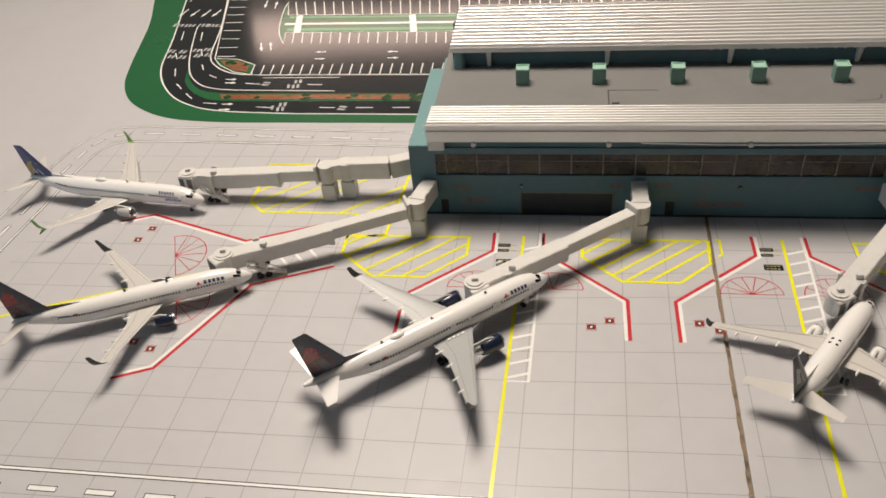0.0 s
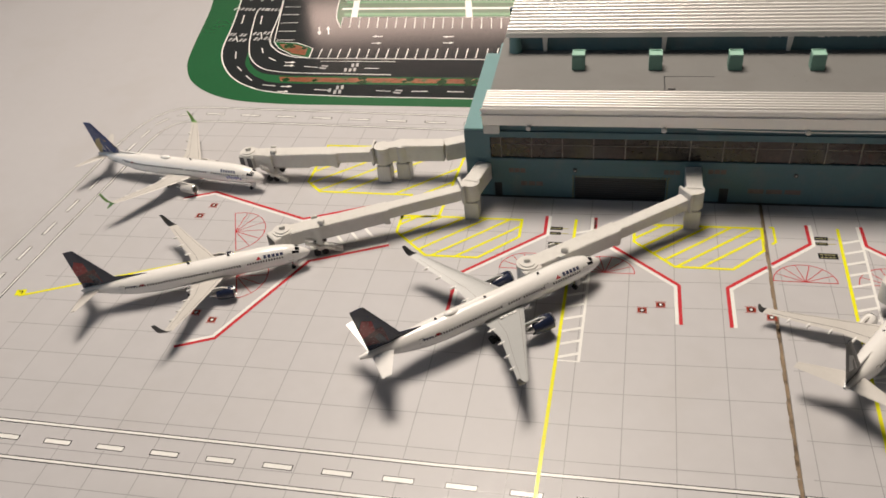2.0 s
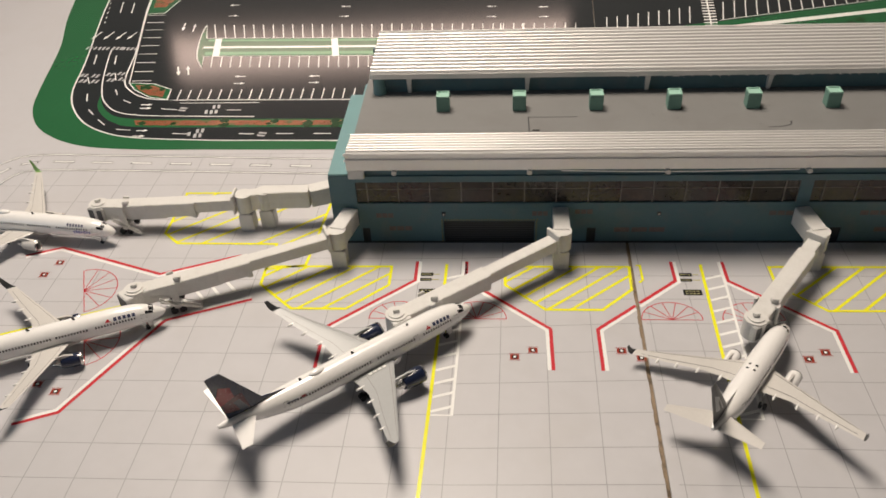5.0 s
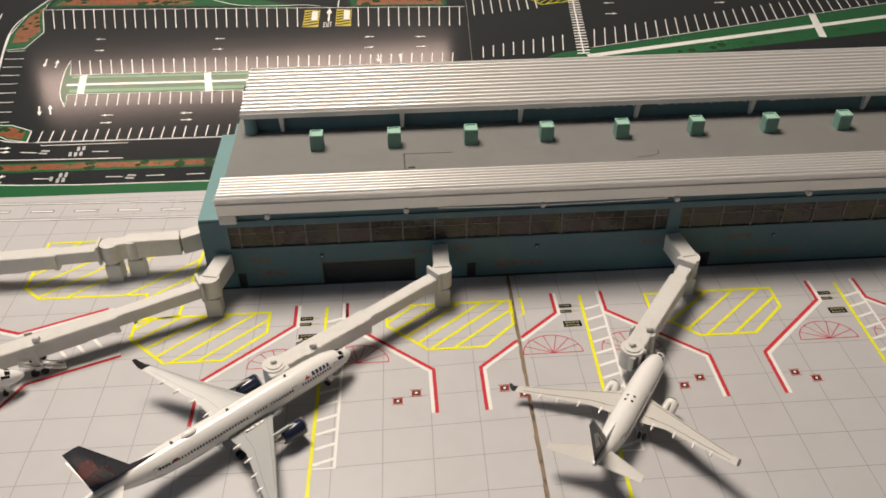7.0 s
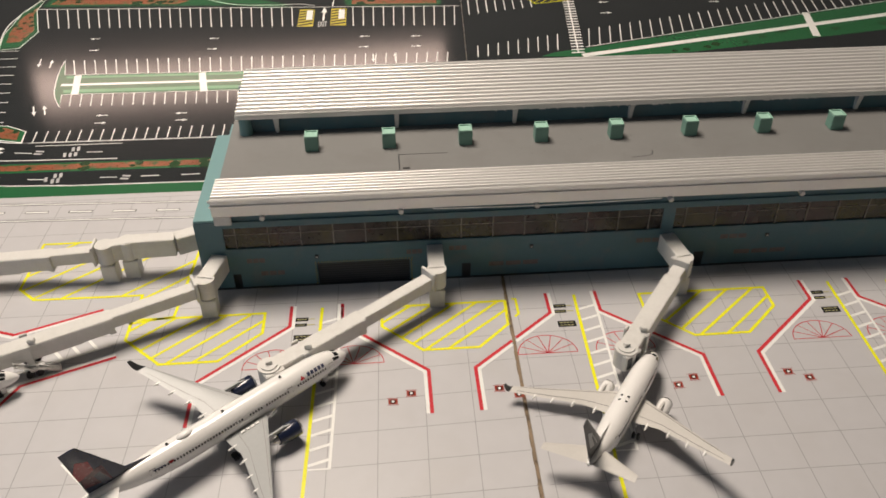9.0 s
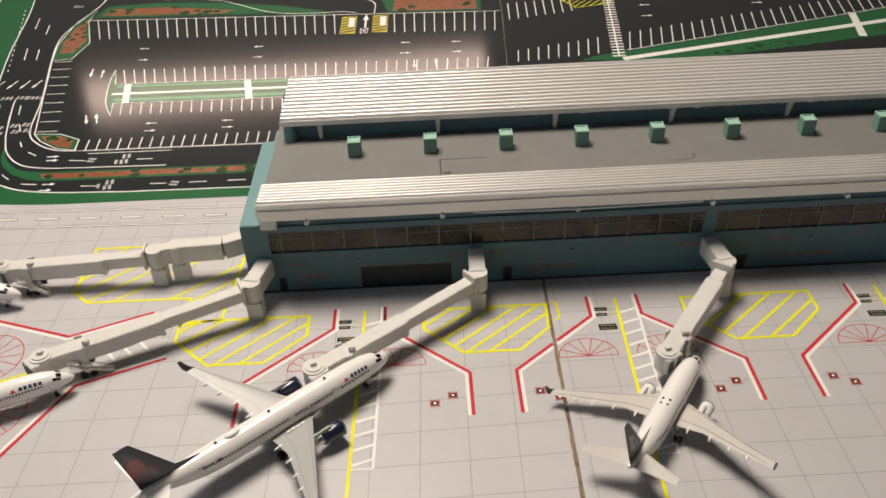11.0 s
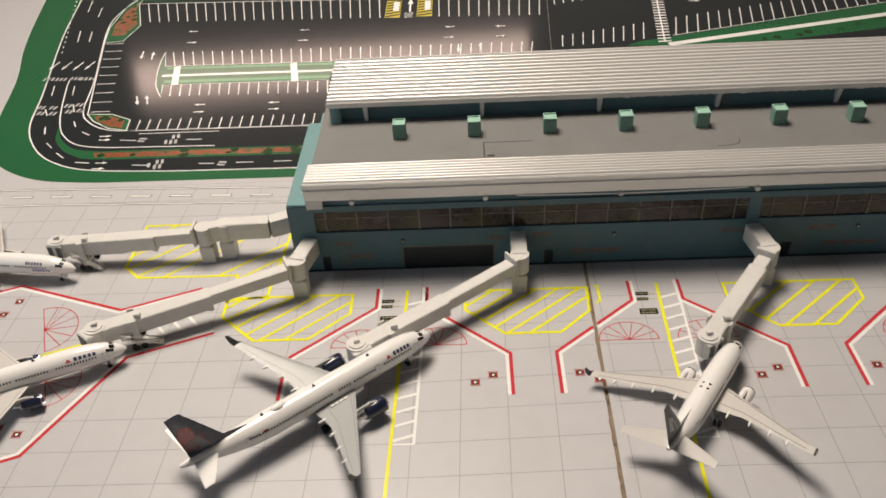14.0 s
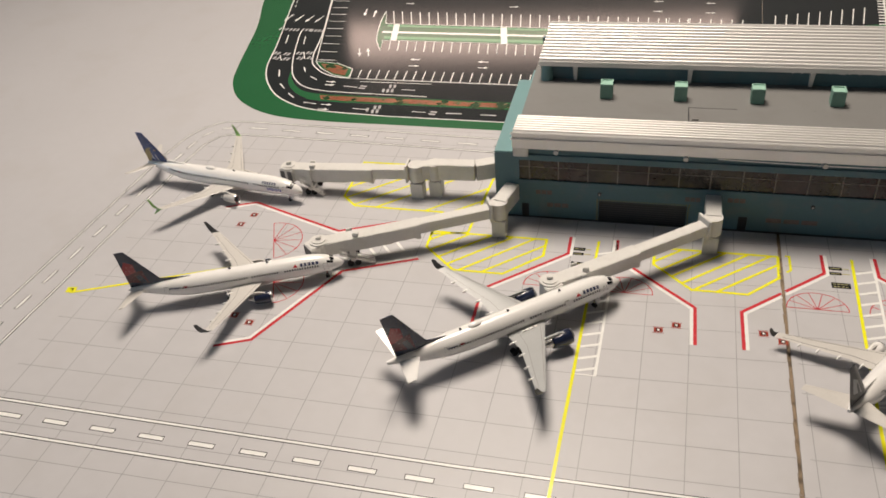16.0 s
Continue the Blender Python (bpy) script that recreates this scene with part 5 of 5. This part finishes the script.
        # main gear
        gx, gy = p["gear"]
        bm = bmesh.new()
        box(bm, -gx - 0.35, -gx + 0.35, side * gy - 0.35, side * gy + 0.35, 1.4, zw + 0.3)
        lg = part("main_gear", bm, M_STEEL, root, "metal main landing gear leg")
        for k in range(p.get("bogie", 1)):
            for e in (-1, 1):
                w = cyl(bmesh.new(), 0, 0, -0.45, 0.45, 1.4, 18)
                bmesh.ops.rotate(w, verts=w.verts, cent=(0, 0, 0), matrix=Matrix.Rotation(radians(90), 3, "X"))
                bmesh.ops.translate(w, verts=w.verts, vec=(-gx + (k - (p.get("bogie", 1) - 1) / 2) * 3.0, side * gy + e * 0.95, 1.4))
                part("tyre", w, M_RUBBER, lg, "black tyre", smooth=True)
    # nose gear
    gx = p["nose_gear"]
    bm = box(bmesh.new(), -gx - 0.3, -gx + 0.3, -0.3, 0.3, 1.0, zc - r * 0.8)
    ng = part("nose_gear", bm, M_STEEL, root, "metal nose gear leg")
    for e in (-1, 1):
        w = cyl(bmesh.new(), 0, 0, -0.35, 0.35, 1.05, 16)
        bmesh.ops.rotate(w, verts=w.verts, cent=(0, 0, 0), matrix=Matrix.Rotation(radians(90), 3, "X"))
        bmesh.ops.translate(w, verts=w.verts, vec=(-gx, e * 0.65, 1.05))
        part("tyre", w, M_RUBBER, ng, "black tyre", smooth=True)
    bm = box(bmesh.new(), -gx + 0.7, -gx + 2.6, -0.9, -0.8, 1.9, zc - r * 0.85)
    box(bm, -gx + 0.7, -gx + 2.6, 0.8, 0.9, 1.9, zc - r * 0.85)
    part("gear_door", bm, M_BODY, ng, "white gear doors")
    # fin
    fn = p["fin"]
    fx = L - fn["root"] - fn.get("off", 1.2)
    rad, z = station(fx + fn["root"] * 0.5)
    zb = z + rad * 0.55

    def fpt(u, v):
        """Fin's own coordinates: u along the chord, v up."""
        ch = fn["root"] + (fn["tip"] - fn["root"]) * v
        return (-(fx + fn["sweep"] * v + ch * u), zb + fn["height"] * v)

    bl = []
    for v in (0.0, 0.5, 0.97, 1.0):
        ring = []
        for u, t in ((0.015 if v == 1 else 0, 0), (0.12, 0.8), (0.4, 1), (1, 0.1), (0.4, -1), (0.12, -0.8)):
            x, zz = fpt(u, v)
            ring.append((x, t * (0.62 - 0.3 * v), zz))
        bl.append(ring)
    fin = part("fin", loft(bmesh.new(), bl), fn["mat"], root, fn["label"], smooth=True)
    # dorsal root
    x0, z0 = fpt(0.0, 0.16)
    rad2, z2 = station(fx - fn["dorsal"])
    xb, zbb = fpt(0.3, 0.0)
    bm = bmesh.new()
    loft(bm, [[(fx * -1 + fn["dorsal"], 0.15, z2 + rad2 * 0.95), (fx * -1 + fn["dorsal"], -0.15, z2 + rad2 * 0.95), (fx * -1 + fn["dorsal"], -0.15, z2 + rad2 * 1.06), (fx * -1 + fn["dorsal"], 0.15, z2 + rad2 * 1.06)],
              [(x0 - 1.5, 0.5, zb - 0.2), (x0 - 1.5, -0.5, zb - 0.2), (x0 - 0.6, -0.3, z0), (x0 - 0.6, 0.3, z0)]])
    part("dorsal_fin", bm, fn.get("dorsal_mat", fn["mat"]), fin, "sloping fin root", smooth=True)
    for figure, m, lab in fn.get("art", []):
        for side in (-1, 1):
            bm = bmesh.new()
            vs = []
            for u, v in figure:
                x, zz = fpt(u, v)
                th = (0.62 - 0.3 * v) * np.interp(u, [0, 0.12, 0.4, 1], [0.1, 0.8, 1.0, 0.1]) + 0.06
                vs.append(bm.verts.new((x, side * float(th), zz)))
            bm.faces.new(vs)
            part("fin_art", bm, m, fin, lab)
    return root


WIDGET = [([(0.34, 0.66), (0.70, 0.74), (0.99, 0.55), (0.99, 0.36), (0.50, 0.42)], M_TAILRED, "red wedge on the fin"),
          ([(0.22, 0.46), (0.40, 0.46), (0.95, 0.36), (0.98, 0.18), (0.40, 0.10)], M_TAILRED2, "dark red wedge on the fin"),
          ([(0.44, 0.36), (0.64, 0.33), (0.62, 0.06), (0.42, 0.06)], M_NAVY, "navy gap between the wedges")]
airliner("airliner", "white twin-jet airliner model with navy and red fin", (15.6, 54.3), 38.9, dict(
    length=119.9, radius=5.6, axle=12.5, belly=0.80, belly_mat=M_WING, wing_mat=M_WING, span=94.7, chord=20.3, tip=4.1, sweep=27.8, wing_x=41.1, rise=5.8,
    winglet=5.8, winglet_mat=M_DARK, engine=(37.4, 16.7, 3.7, 12.5), engine_mat=M_NAVY, engine_label="glossy navy engine nacelle", pylon_mat=M_WING,
    stab=dict(root=10.8, tip=4.1, semi=18.1, sweep=9.5, rise=4.0, off=5.2), gear=(61.0, 8.5), bogie=2, nose_gear=13.5,
    fin=dict(root=17.2, tip=6.0, height=24.9, sweep=16.0, off=4.7, dorsal=7.0, mat=M_NAVY, label="navy fin with red wedges", art=WIDGET),
    win=(14, 93), gaps=[(29, 32.5), (44, 46), (51.5, 54)], doors=(9.5, 31, 92), title=(14.2, 23.5, 5), title_mat=M_TITLE, emblem=24.3, flag=85, dome=77, blades=(33, 60, 84), walkway=True))
airliner("airliner", "long white airliner model with navy and red fin", (-123.9, 54.0), 23.0, dict(
    length=108.1, radius=5.25, axle=9.8, belly=0.80, belly_mat=M_WING_WARM, wing_mat=M_WING_WARM, span=81.2, chord=16.5, tip=4.3, sweep=25.9, wing_x=38.9, rise=4.5,
    winglet=6.7, winglet_mat=M_DARK, engine=(38.0, 13.6, 3.0, 10.5), engine_mat=M_NAVY, engine_label="glossy navy engine nacelle", pylon_mat=M_WING_WARM,
    stab=dict(root=8.5, tip=2.4, semi=16.7, sweep=10.6, rise=2.2, off=1.6, grey=True), gear=(60.0, 7.0), nose_gear=9.5,
    fin=dict(root=17.8, tip=4.6, height=22.5, sweep=15.3, off=1.4, dorsal=12.0, mat=M_NAVY, label="navy fin with red wedges", art=WIDGET),
    win=(13, 88), gaps=[(30, 33), (47, 48.5)], doors=(8.2, 88), title=(12.6, 22.5, 5), title_mat=M_TITLE, emblem=23.2, flag=79, blades=(38, 57)))
airliner("airliner", "white airliner model with blue fin and gold globe", (-169.9, 114.4), -7.7, dict(
    length=109.3, radius=5.15, axle=9.7, belly=0.86, belly_mat=M_WING_WARM, wing_mat=M_WING_WARM, span=84.8, chord=16.8, tip=4.1, sweep=27.1, wing_x=40.1, rise=5.3,
    winglet=6.7, winglet_mat=M_GREENTIP, winglet_label="green upswept wing tip", scimitar=True, engine=(38.2, 12.1, 2.9, 10.5), engine_mat=M_WING_WARM, engine_label="pale grey engine nacelle", pylon_mat=M_WING_WARM,
    stab=dict(root=8.4, tip=2.4, semi=17.7, sweep=11.2, rise=2.1, off=1.5, grey=True), gear=(60.0, 7.0), nose_gear=9.5,
    fin=dict(root=17.5, tip=5.1, height=20.1, sweep=16.2, off=1.3, dorsal=12.0, mat=M_BLUE, dorsal_mat=M_BODY, label="blue fin with a gold globe",
             art=[([(0.0, 0.05), (0.02, 0.34), (0.22, 0.47), (0.5, 0.52), (0.8, 0.46), (0.98, 0.30), (0.98, 0.03)], M_GOLD, "gold globe on the fin"),
                  ([(0.40, 0.03), (0.44, 0.30), (0.47, 0.30), (0.44, 0.03)], M_BODY, "white globe line"), ([(0.62, 0.03), (0.64, 0.28), (0.67, 0.28), (0.66, 0.03)], M_BODY, "white globe line"), ([(0.1, 0.17), (0.96, 0.17), (0.96, 0.14), (0.1, 0.14)], M_BODY, "white globe line")]),
    win=(13, 88), gaps=[(30, 33), (47, 48.5)], doors=(8.2, 88), title=(15.0, 24.5, 6), title_mat=M_TITLE, script=(11.5, 21.0), flag=82, dome=62, blades=(45,)))
airliner("airliner", "plain white airliner model with dark grey fin", (152.0, 44.6), 54.9, dict(
    length=75.5, radius=5.2, axle=10.3, belly=0.86, belly_mat=M_WING_WARM, wing_mat=M_WING_WARM, span=91.5, chord=14.8, tip=3.7, sweep=22.2, wing_x=25.2, rise=3.8,
    winglet=4.7, winglet_mat=M_DARK, engine=(22.9, 12.6, 2.9, 10.5), engine_mat=M_BODY, engine_label="white engine nacelle", pylon_mat=M_WING_WARM, line_mat=M_DARK,
    stab=dict(root=9.9, tip=3.6, semi=18.8, sweep=9.6, rise=2.8, off=1.4, grey=True), gear=(43.0, 7.0), nose_gear=9.0,
    fin=dict(root=12.8, tip=3.8, height=24.2, sweep=14.3, off=0.9, dorsal=8.0, mat=M_DARK, dorsal_mat=M_BODY, label="dark grey fin with paler patches",
             art=[([(0.3, 0.2), (0.35, 0.6), (0.7, 0.7), (0.8, 0.3)], M_WING, "pale patch on the fin")]),
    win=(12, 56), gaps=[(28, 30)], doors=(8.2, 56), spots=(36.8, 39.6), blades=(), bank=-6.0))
